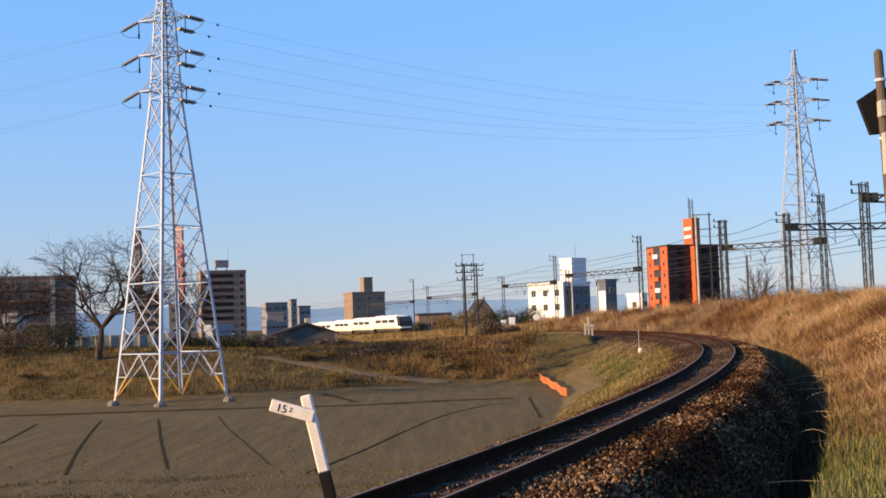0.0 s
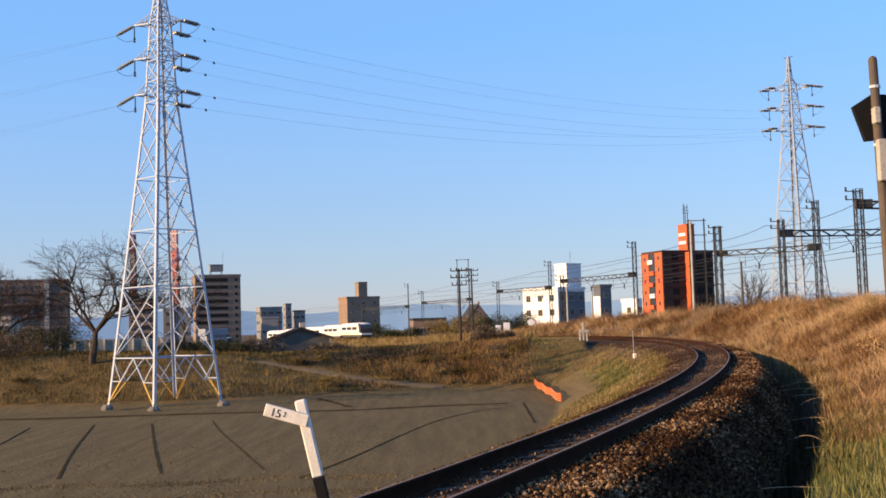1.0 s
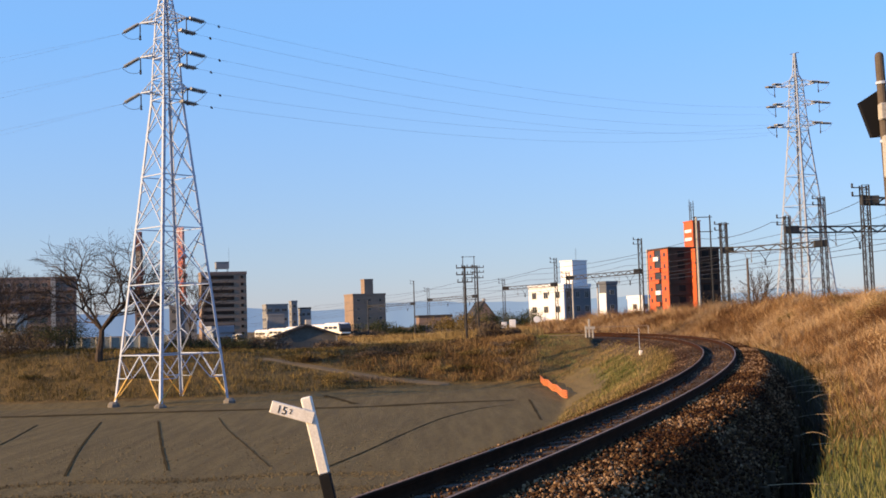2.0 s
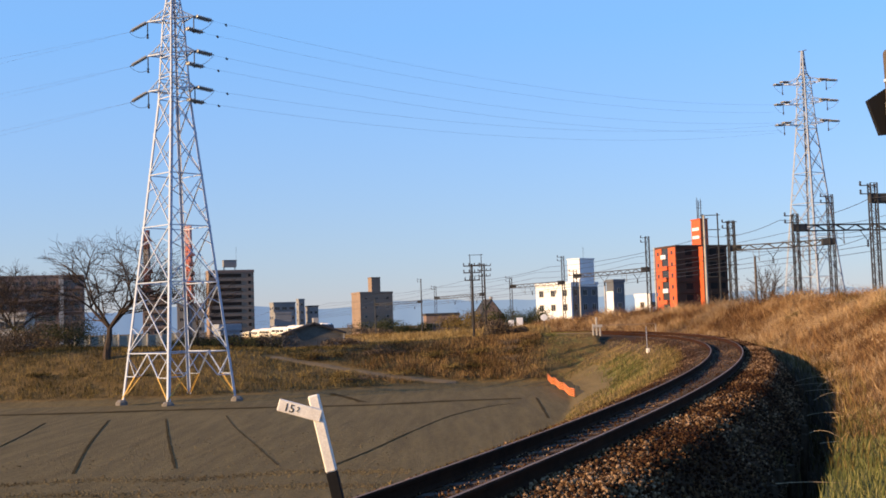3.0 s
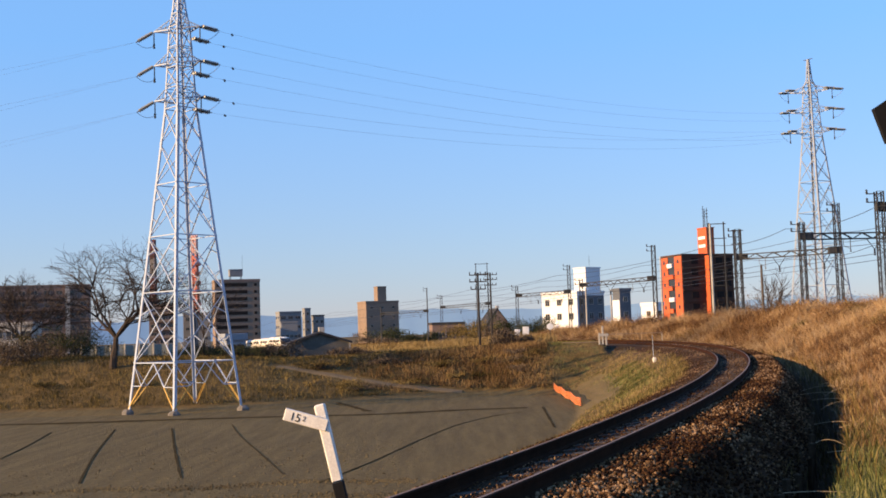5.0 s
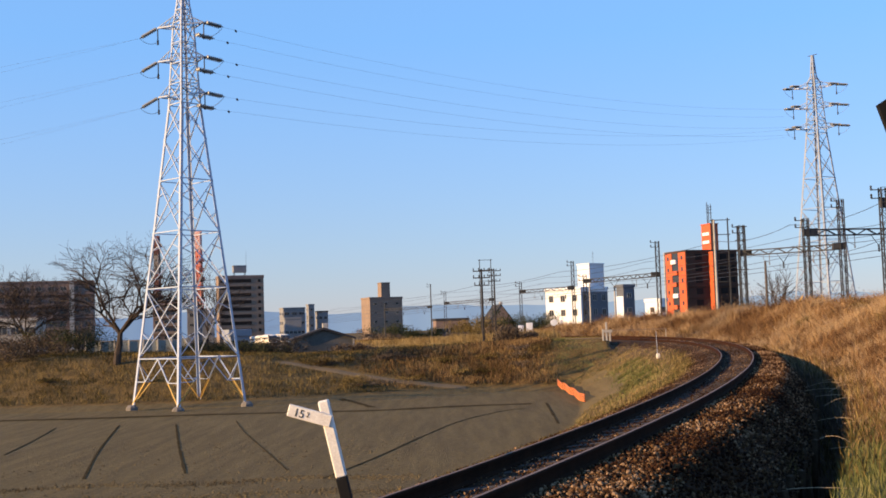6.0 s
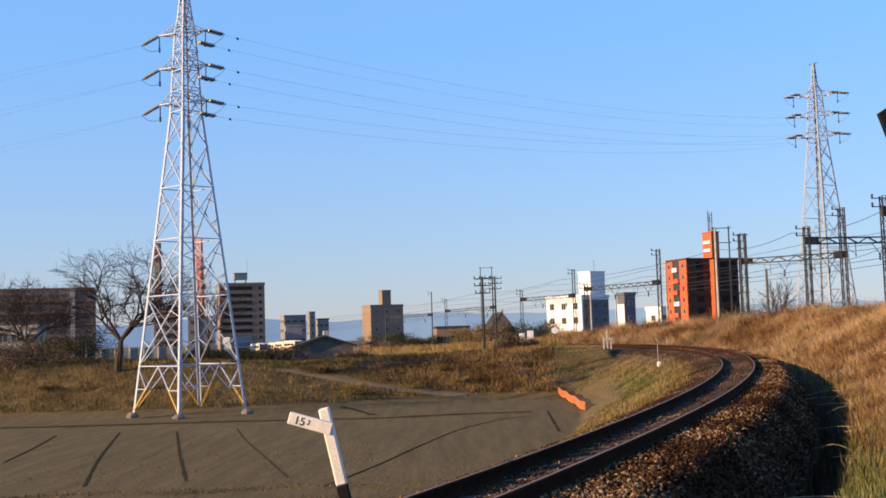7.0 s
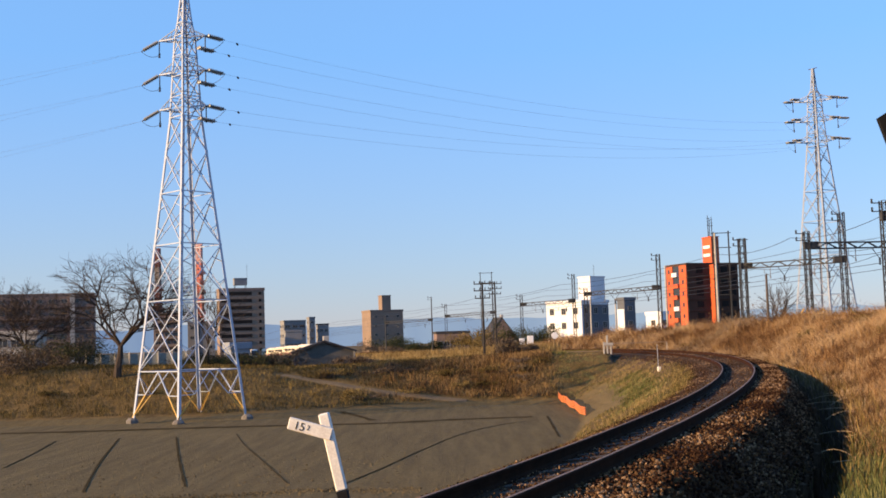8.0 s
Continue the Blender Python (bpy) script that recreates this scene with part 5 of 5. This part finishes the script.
# ---- poles ----
def pole_px(px, py_top, d, r, mat, label, arms=(), name="utility_pole"):
    p = on_ground(px, d)
    h = height_to(px, py_top, d, p)
    t = thing(name, Matrix.Translation(p), label, "pole", "line poles")
    bm = bmesh.new()
    lathe(bm, [(r, -0.3), (r * 0.72, h)], 8)
    part("shaft", bm, M[mat], t)
    for k, w in arms:
        bm = bmesh.new()
        box(bm, 0, -0.12, h * k, w, 0.1, 0.1)
        for i in range(4):
            lathe(bm, [(0.03, 0), (0.06, 0.05), (0.04, 0.15), (0.06, 0.2), (0.02, 0.24)], 6, Matrix.Translation((w * (i - 1.5) / 3.2, -0.12, h * k + 0.05)))
        part("crossarm", bm, M["dull_steel"], t)
    return t


pole_px(824, 478, 105, 0.12, "wood_pole", "dark tarred utility pole with crossarms", [(0.97, 1.6), (0.88, 1.6), (0.78, 1.4)])
pole_px(846, 478, 150, 0.13, "wood_pole", "dark utility pole with crossarms", [(0.97, 1.8), (0.9, 1.8), (0.82, 1.6)])
pole_px(1014, 505, 180, 0.17, "concrete", "pale slender concrete pole beside the line", [])
pole_px(1058, 508, 185, 0.17, "concrete", "pale slender concrete pole beside the line", [])
pole_px(1238, 392, 117, 0.15, "concrete", "pale concrete pole with steel brackets", [])
pole_px(1262, 388, 125, 0.10, "dull_steel", "dark steel pole of the ladder frame", [])
pole_px(1148, 450, 150, 0.15, "concrete", "pale slender concrete pole beside the line", [])
pole_px(1325, 465, 135, 0.18, "brown_pole", "dead grey trunk-like pole", [])


def portal_tower(px, w_px, py_top, d):
    a, b = on_ground(px - w_px / 2, d), on_ground(px + w_px / 2, d)
    h = height_to(px, py_top, d, a)
    t = thing("signal_mast", Matrix.Translation(a), "narrow steel ladder tower beside the main line", "mast")
    w = b.x - a.x
    for x in (0, w):
        bm = bmesh.new()
        beam(bm, (x, 0, -0.3), (x, 0, h), 0.09)
        part("upright", bm, M["dull_steel"], t)
    for k in (0.99, 0.86, 0.72, 0.58, 0.44):
        bm = bmesh.new()
        beam(bm, (-0.25, 0, h * k), (w + 0.25, 0, h * k), 0.06)
        part("rung", bm, M["dull_steel"], t)


portal_tower(831, 20, 461, 190)
portal_tower(1249, 26, 390, 121)
portal_tower(1285, 13, 402, 119)


def relay_boxes():
    """White equipment boxes on short legs beside the main line."""
    for px, w, h in ((893, 0.75, 1.0), (908, 0.9, 1.3)):
        p = on_ground(px, 168, 600)
        t = thing("relay_box", Matrix.Translation(p), "white metal relay box on legs beside the line", "relay box", "relay boxes")
        bm = bmesh.new()
        box(bm, 0, 0, 0.75 + h / 2, w, 0.6, h, 0.04)
        part("cabinet", bm, M["white_wall"], t)
        for x in (-w * 0.36, w * 0.36):
            bm = bmesh.new()
            box(bm, x, 0, 0.35, 0.1, 0.3, 0.9, 0.01)
            part("leg", bm, M["dull_steel"], t)


def round_sign():
    """The back of a round pale sign on a thin pole, on top of the inner bank."""
    p = on_ground(951, 112, 600)
    t = thing("round_sign", Matrix.Translation(p), "round white railway sign on a thin grey pole", "railway sign")
    h = height_to(951, 573, 112, p)
    part("pole", beam(bmesh.new(), (0, 0, -0.2), (0, 0, h), 0.035, 6), M["dull_steel"], t)
    bm = lathe(bmesh.new(), [(0.30, 0), (0.32, 0.015), (0.30, 0.03)], 16, Matrix.Translation((0, -0.04, h)) @ Matrix.Rotation(math.pi / 2, 4, "X"))
    part("disc", bm, M["white_wall"], t)


relay_boxes()
round_sign()


# ---- trackside things ----
def gradient_post():
    """A leaning white post with one arm that names the gradient."""
    base = Vector((-1.20, 11.5, -0.40))
    t = thing("gradient_post", Matrix.Translation(base) @ pose(0, 0, 0, 0, -12.2, 0), "leaning white painted gradient post with numbered arm", "railway sign")
    bm = bmesh.new()
    box(bm, 0, 0, 0.06, 0.115, 0.115, 0.46, 0.008)
    part("foot", bm, M["black"], t, "black painted foot")
    bm = bmesh.new()
    box(bm, 0, 0, 0.69, 0.108, 0.108, 0.79, 0.012)
    part("post", bm, M["white_paint"], t)
    arm = bmesh.new()
    box(arm, -0.18, -0.072, 0, 0.45, 0.034, 0.125, 0.008)
    arm = part("arm", arm, M["white_paint"], t)
    arm.matrix_basis = pose(0, 0, 0.885, 0, 29, 0)
    for text, x, size in (("15", -0.355, 0.115), ("2", -0.225, 0.07)):
        cu = bpy.data.curves.new("figures", "FONT")
        cu.body, cu.size, cu.extrude = text, size, 0.002
        tmp = new("figures", cu)
        dg = bpy.context.evaluated_depsgraph_get()
        me = bpy.data.meshes.new_from_object(tmp.evaluated_get(dg))
        bpy.data.objects.remove(tmp)
        me.materials.clear()
        me.materials.append(M["black"])
        o = new("figures", me)
        o.parent = arm
        o.matrix_basis = pose(x + 0.01, -0.0905, -0.042 if size > 0.1 else -0.02, 90, 0, 0)


gradient_post()


def signal():
    """A brown post with a dark signal plate seen from behind."""
    d = 20.0
    foot = on_ground(1596, d, 650)
    top = spot(1566, 103, d)
    t = thing("railway_signal", Matrix.Translation(foot), "brown signal post with a black five-sided backplate", "railway signal")
    v = top - foot
    bm = bmesh.new()
    beam(bm, (0, 0, -0.4), v, 0.095, 12, 0.078)
    lathe(bm, [(0.078, -0.01), (0.070, 0.04), (0.045, 0.07), (0.01, 0.085)], 12, Matrix.Translation(v))
    part("post", bm, M["brown_pole"], t, smooth=False)
    bm = bmesh.new()
    pts = [(-0.50, 0.20), (-0.14, 0.42), (0.12, 0.40), (0.12, -0.40), (-0.30, -0.43)]
    f = [bm.verts.new((x, 0, z)) for x, z in pts]
    k = [bm.verts.new((x, 0.12, z)) for x, z in pts]
    bm.faces.new(f), bm.faces.new(k[::-1])
    for i in range(5):
        bm.faces.new((f[i], k[i], k[(i + 1) % 5], f[(i + 1) % 5]))
    bmesh.ops.recalc_face_normals(bm, faces=bm.faces)
    plate = part("backplate", bm, M["black"], t)
    c = spot(1585, 203, d) - foot
    plate.location = (c.x - 0.02, c.y + 0.1, c.z)
    bm = bmesh.new()
    box(bm, 0.0, -0.1, 0, 0.12, 0.16, 0.3, 0.02)
    lamp = part("lamp_housing", bm, M["concrete"], t, "pale lamp housing")
    lamp.location = (c.x - 0.17, c.y + 0.05, c.z)
    for zz in (0.5, -0.55):
        bm = bmesh.new()
        lathe(bm, [(0.1, 0), (0.1, 0.05)], 10)
        o = part("clamp", bm, M["steel"], t)
        o.location = (v.x * (c.z + zz) / v.z, v.y * (c.z + zz) / v.z, c.z + zz)
    bm = bmesh.new()
    box(bm, 0, 0, 0, 0.16, 0.14, 0.75, 0.02)
    o = part("junction_box", bm, M["concrete"], t)
    q = spot(1570, 285, d) - foot
    o.location = (q.x + 0.04, q.y - 0.12, q.z)


signal()


def orange_barrier():
    a, b = (Vector((*ground_hit(*q), 0)) for q in ((956, 684), (1003, 714)))
    a.z, b.z = ground_z(a.x, a.y), ground_z(b.x, b.y)
    t = thing("safety_fence", Matrix.Translation(a), "bright orange plastic safety fence sagging down the bank", "fence")
    d = b - a
    for f in (0.0, 0.33, 0.66, 1.0):
        bm = bmesh.new()
        p = d * f
        beam(bm, p - Vector((0, 0, 0.2)), p + Vector((0.0, 0, 0.75)), 0.03, 6)
        part("stake", bm, M["dull_steel"], t)
    for i in range(5):
        bm = bmesh.new()
        z = 0.10 + i * 0.1
        prev = None
        for k in range(13):
            f = k / 12
            p = d * f + Vector((0, -0.04, z - 0.12 * math.sin(f * 3 * math.pi) ** 2))
            if prev:
                beam(bm, prev, p, 0.036, 4)
            prev = p
        part("strip", bm, M["orange_net"], t)


orange_barrier()


def marker_post():
    q = ground_hit(1132, 637)
    p = Vector((q[0], q[1], ground_z(q[0], q[1])))
    t = thing("track_marker", Matrix.Translation(p), "thin pale post with a white head and box on the bank", "marker")
    bm = bmesh.new()
    beam(bm, (0, 0, -0.2), (-0.03, 0, 1.65), 0.013, 6)
    part("post", bm, M["steel"], t)
    bm = bmesh.new()
    box(bm, 0.03, -0.03, 0.18, 0.2, 0.18, 0.3, 0.03)
    part("box", bm, M["white_paint"], t)


marker_post()


def low_posts():
    """Short white posts and rail of the far level crossing."""
    q = ground_hit(1044, 605)
    k = q[1] / 2000
    t = thing("crossing_barrier", Matrix.Translation((q[0], q[1], ground_z(q[0], q[1]))), "weathered pale posts with a long low rail by the track", "barrier")
    for x, h in ((-7, 22), (-1, 34), (5, 20)):
        bm = bmesh.new()
        box(bm, x * k, 0, h * k / 2 - 0.1, 3.2 * k, 3.2 * k, h * k, 0.02)
        part("post", bm, M["concrete"], t)
    bm = bmesh.new()
    box(bm, 0, -0.1, 16 * k, 18 * k, 0.08, 5 * k, 0.02)
    part("board", bm, M["concrete"], t)
    bm = bmesh.new()
    box(bm, 104 * k, 0.2, 6 * k, 1.2 * k, 1.2 * k, 22 * k, 0.02)
    part("post", bm, M["concrete"], t)
    for x, z, w in ((-37, 4.5, 72), (53, 17, 104)):
        bm = bmesh.new()
        box(bm, x * k, 0.1, z * k, w * k, 0.06, 1.2 * k, 0.01)
        part("rail", bm, M["tan_wall"], t)


low_posts()

# ---- ruts in the field ----
def rut(points, width, label="wheel rut across the ploughed field, coloured dark for its shadow"):
    """A shallow strip of churned soil with low rims; its dark colour paints a rut's shadow."""
    pts = [spot(px, py, EYEFALL / level(px, py)[1]) for px, py in points]
    fine = []
    for i in range(len(pts) - 1):
        p0, p1, p2, p3 = pts[max(i - 1, 0)], pts[i], pts[i + 1], pts[min(i + 2, len(pts) - 1)]
        for k in range(14):
            t = k / 14
            fine.append(0.5 * ((2 * p1) + (p2 - p0) * t + (2 * p0 - 5 * p1 + 4 * p2 - p3) * t * t + (3 * p1 - p0 - 3 * p2 + p3) * t ** 3))
    verts, faces = [], []
    for i, p in enumerate(fine):
        d = (fine[min(i + 1, len(fine) - 1)] - fine[max(i - 1, 0)]).normalized()
        n = Vector((d.y, -d.x, 0))
        w = width * (0.75 + 0.5 * noise.noise(p * 0.9))
        for o, z in ((-0.9, 0.0), (-0.6, 0.008), (-0.35, 0.003), (0.35, 0.003), (0.6, 0.008), (0.9, 0.0)):
            q = p + n * (o * w)
            verts.append((q.x, q.y, FIELD + 0.012 + z * (1 + 0.6 * noise.noise(q * 2))))
        if i:
            for k in range(5):
                faces.append(((i - 1) * 6 + k, (i - 1) * 6 + k + 1, i * 6 + k + 1, i * 6 + k))
    tagged(new("wheel_rut", mesh_from("wheel_rut", verts, faces, [M["rut_shade"]])), label, "rut", "field ruts", "structure")


EYEFALL = (EYE[2] - FIELD) * 2000
# churned soil, darkened to stand for the shadow inside an uncut rut
M["rut_shade"] = material("shade_dark_churned_soil", (0.045, 0.032, 0.015), 1.0, (0.075, 0.054, 0.025), 2, 14, 0, 0.3, spec=0.02)
rut([(-20, 806), (30, 782), (73, 758)], 0.075)
rut([(122, 848), (150, 796), (185, 752)], 0.085)
rut([(302, 838), (290, 790), (284, 750)], 0.08)
rut([(482, 832), (440, 795), (405, 765), (390, 745)], 0.045)
rut([(545, 846), (640, 808), (720, 772), (785, 746), (850, 730), (900, 723)], 0.075)
rut([(-30, 746), (120, 742), (300, 736), (480, 731), (640, 727), (780, 720), (915, 715)], 0.85)
rut([(936, 714), (958, 752)], 0.10)
rut([(575, 706), (600, 713), (632, 722)], 0.35)

def soil_clods():
    """Clods of turned soil in two ragged rows along the near headland, and thinly over the field."""
    rng = np.random.default_rng(61)
    octa = np.array([(1, 0, 0), (-1, 0, 0), (0, 1, 0), (0, -1, 0), (0, 0, 1), (0, 0, -1)], float)
    tri = np.array([(0, 2, 4), (2, 1, 4), (1, 3, 4), (3, 0, 4), (2, 0, 5), (1, 2, 5), (3, 1, 5), (0, 3, 5)])
    n = 9000
    x = rng.uniform(-17, -1.5, n)
    row = rng.integers(0, 3, n)
    y = np.where(row == 0, 37.6 + rng.normal(0, 0.35, n), np.where(row == 1, 34.4 + rng.normal(0, 0.4, n), rng.uniform(30, 52, n)))
    y = y + 0.35 * np.sin(x * 0.9) + 0.05 * x
    z, soil = land(np.stack([x, y], 1))[:2]
    ok = soil > 0.9
    x, y, z = x[ok], y[ok], z[ok]
    m = len(x)
    size = 0.016 + 0.05 * rng.random(m) ** 3
    v = octa[None] * size[:, None, None] * rng.uniform(0.55, 1.2, (m, 6, 1)) * np.array([1.2, 1.0, 0.7])
    t = rng.uniform(0, 6.3, m)[:, None]
    v = np.stack([v[:, :, 0] * np.cos(t) - v[:, :, 1] * np.sin(t) + x[:, None], v[:, :, 0] * np.sin(t) + v[:, :, 1] * np.cos(t) + y[:, None], v[:, :, 2] + z[:, None]], 2)
    f = (tri[None] + 6 * np.arange(m)[:, None, None]).reshape(-1, 3)
    ob = new("soil_clods", mesh_from("soil_clods", v.reshape(-1, 3).tolist(), f.tolist(), [M["clod"]]))
    tagged(ob, "brown clods of turned soil in ragged rows on the field", "soil clods", kind="stuff")


M["clod"] = islands("turned_soil", [(0.055, 0.040, 0.020), (0.085, 0.062, 0.030), (0.115, 0.085, 0.042), (0.15, 0.112, 0.056)])
soil_clods()


def footpath():
    """A worn dirt path slanting up the far bank."""
    verts, faces, fine = [], [], PATH
    t = np.gradient(fine, axis=0)
    t /= np.hypot(t[:, 0], t[:, 1])[:, None]
    cols = np.linspace(-0.55, 0.55, 5)
    allp = np.array([q + np.array([-w[1], w[0]]) * c for q, w in zip(fine, t) for c in cols])
    z = land(allp)[0]
    for i in range(len(fine)):
        for k in range(5):
            verts.append((*allp[i * 5 + k], z[i * 5 + k] + (0.05 if 0 < k < 4 else -0.03)))
        if i:
            for k in range(4):
                faces.append(((i - 1) * 5 + k, (i - 1) * 5 + k + 1, i * 5 + k + 1, i * 5 + k))
    tagged(new("footpath", mesh_from("footpath", verts, faces, [material("trodden_dirt", (0.165, 0.118, 0.062), 0.95, (0.11, 0.078, 0.042), 1.5, 20, 0, 0.3)])), "worn pale dirt path up the grassy bank", "path", kind="structure")


footpath()
rng_b = random.Random(17)
for i in range(30):
    p, a = track(rng_b.uniform(14, 95), rng_b.uniform(4.2, 9.0))
    t = shrub(784, 90, rng_b.uniform(0.9, 2.0), rng_b.uniform(0.35, 0.8), 700 + i, M["dry"] if i % 4 else M["dull"], "tangled golden dry weeds heaped on the bank", "weed_clump", 1500, 0.042)
    t.location = (p.x, p.y, ground_z(p.x, p.y) - 0.05)
rng_b = random.Random(31)
for i in range(26):
    px, py = rng_b.choice([(rng_b.uniform(500, 660), rng_b.uniform(630, 652)), (rng_b.uniform(560, 720), rng_b.uniform(672, 690)), (rng_b.uniform(660, 930), rng_b.uniform(618, 668)), (rng_b.uniform(10, 460), rng_b.uniform(645, 690))])
    q = ground_hit(px, py)
    t = shrub(784, 90, rng_b.uniform(1.2, 2.6), rng_b.uniform(0.35, 0.75), 500 + i, M["dull"] if i % 3 else M["brush"], "low withered brown weed clump on the bank", "weed_clump", 900, 0.07)
    t.location = (q[0], q[1], ground_z(q[0], q[1]) - 0.05)

# ---- far hills ----
def hills():
    verts, faces = [], []
    n = 160
    for i in range(n + 1):
        a = radians(-32 + 64 * i / n)
        x = math.sin(a) * 3600
        y = math.cos(a) * 3600
        hh = 70 + 34 * noise.noise(Vector((i * 0.07, 0, 0))) + 10 * noise.noise(Vector((i * 0.31, 3, 0)))
        verts += [(x, y, -40), (x * 1.05, y * 1.05, max(8, hh))]
        if i:
            faces.append((2 * i - 2, 2 * i, 2 * i + 1, 2 * i - 1))
    # no air between: the haze is only this material's pale blue
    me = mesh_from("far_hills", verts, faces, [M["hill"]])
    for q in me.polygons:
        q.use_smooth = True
    tagged(new("far_hills", me), "low wooded hills, coloured blue for distant haze", "backdrop", kind="structure")


hills()


# ---- trains ----
def train_car(label, body, band, end=0):
    """A rail car, 20.5 m long, its running gear on wheels; end: +1 or -1 for a cab at that end."""
    t = thing("train_car", Matrix(), label, "train", "train cars")
    L, W, H, F = 20.0, 2.75, 3.75, 0.95
    bm = bmesh.new()
    prof = [(-W / 2, F), (W / 2, F), (W / 2 + 0.03, 2.0), (W / 2 - 0.08, 3.3), (W / 2 - 0.45, H - 0.1), (0, H), (-W / 2 + 0.45, H - 0.1), (-W / 2 + 0.08, 3.3), (-W / 2 - 0.03, 2.0)]
    rings = []
    xs = [(-L / 2, 1), (L / 2, 1)]
    if end:
        xs = [(-L / 2, 1), (L / 2 - 2.2, 1), (L / 2 - 0.9, 0.82), (L / 2, 0.45)]
    for x, k in xs:
        rings.append([bm.verts.new((x, y * (0.75 + 0.25 * k), F + (z - F) * k)) for y, z in prof])
    n = len(prof)
    for p, q in zip(rings, rings[1:]):
        for i in range(n):
            bm.faces.new((p[i], p[(i + 1) % n], q[(i + 1) % n], q[i]))
    bm.faces.new(rings[0][::-1])
    bm.faces.new(rings[-1])
    bmesh.ops.recalc_face_normals(bm, faces=bm.faces)
    part("body", bm, body, t)
    for sy in (-1, 1):
        for i in range(3):
            bm = bmesh.new()
            box(bm, -6.4 + i * 5.2, sy * (W / 2 - 0.01), 2.45, 4.4, 0.1, 0.72, 0.03)
            part("window", bm, M["pane"], t)
        bm = bmesh.new()
        box(bm, -0.8, sy * (W / 2 + 0.02), 1.26, L - 3.4, 0.06, 0.5)
        part("stripe", bm, band, t)
    if end:
        bm = bmesh.new()
        a = [(L / 2 - 2.5, 3.60), (L / 2 - 0.85, 3.32), (L / 2 + 0.08, 2.35), (L / 2 + 0.08, 1.35), (L / 2 - 1.4, 1.45)]
        f, k = [[bm.verts.new((x, sy * (W / 2 + 0.015), z)) for x, z in a] for sy in (-1, 1)]
        bm.faces.new(f), bm.faces.new(k[::-1])
        for i in range(5):
            bm.faces.new((f[i], k[i], k[(i + 1) % 5], f[(i + 1) % 5]))
        bmesh.ops.recalc_face_normals(bm, faces=bm.faces)
        part("windscreen", bm, M["pane"], t)
    bm = bmesh.new()
    box(bm, 0, 0, 0.68, L - 2.2, 2.3, 0.5, 0.04)
    part("underframe", bm, M["underframe"], t)
    for x in (-6.9, 6.9):
        bm = bmesh.new()
        box(bm, x, 0, 0.5, 3.0, 2.0, 0.3, 0.03)
        for dx in (-1.05, 1.05):
            for sy in (-1, 1):
                lathe(bm, [(0.43, 0), (0.46, 0.03), (0.43, 0.13)], 12, Matrix.Translation((x + dx, sy * 0.72, 0.42)) @ Matrix.Rotation(math.pi / 2, 4, "X"))
        part("bogie", bm, M["underframe"], t)
    for x in (-5.5, 0, 5.0):
        bm = bmesh.new()
        box(bm, x, 0, H - 0.04, 2.6, 1.4, 0.24, 0.05)
        part("roof_unit", bm, M["concrete"], t)
    return t


CAR = 20.5
express = [train_car("white express train car with dark windows", M["train_white"], M["train_cream"]) for _ in range(4)]
express_tail = train_car("white streamlined express end car with dark windscreen", M["train_white"], M["train_cream"], 1)
local = [train_car("cream and maroon commuter train car", M["train_cream"], M["maroon"]) for _ in range(4)]
local_front = train_car("cream and maroon commuter train end car with cab", M["train_cream"], M["maroon"], 1)


def on_main(s, side):
    """Pose on the main line, at a way along it, facing back towards its start."""
    def p(v):
        c = np.array([np.interp(v, MAIN_S, MAIN_P[:, k]) for k in range(3)])
        f = np.array([np.interp(v + 1, MAIN_S, MAIN_P[:, k]) - np.interp(v - 1, MAIN_S, MAIN_P[:, k]) for k in range(2)])
        f /= np.hypot(*f)
        return Vector((c[0] + f[1] * side, c[1] - f[0] * side, c[2]))
    a, b = p(s + 7), p(s - 7)
    d = b - a
    c = (a + b) / 2
    return Matrix.Translation(c) @ Matrix(((d.x, -d.y, 0), (d.y, d.x, 0), (0, 0, math.hypot(d.x, d.y)))).to_4x4().normalized()


def way_at(y):
    return float(MAIN_S[int(np.abs(MAIN_P[:, 1] - y).argmin())])


def motions():
    times = [i * 0.5 for i in range(17)]
    tail = way_at(235)
    for k, car in enumerate([express_tail] + express):
        walk(car, [(t, on_main(tail + 10 + k * CAR + 27.0 * t, -2.0)) for t in times])
    front = way_at(428)
    for k, car in enumerate([local_front] + local):
        walk(car, [(t, on_main(front + 10 + k * CAR - 22.0 * (t - 4.0), 2.0)) for t in times])


motions()
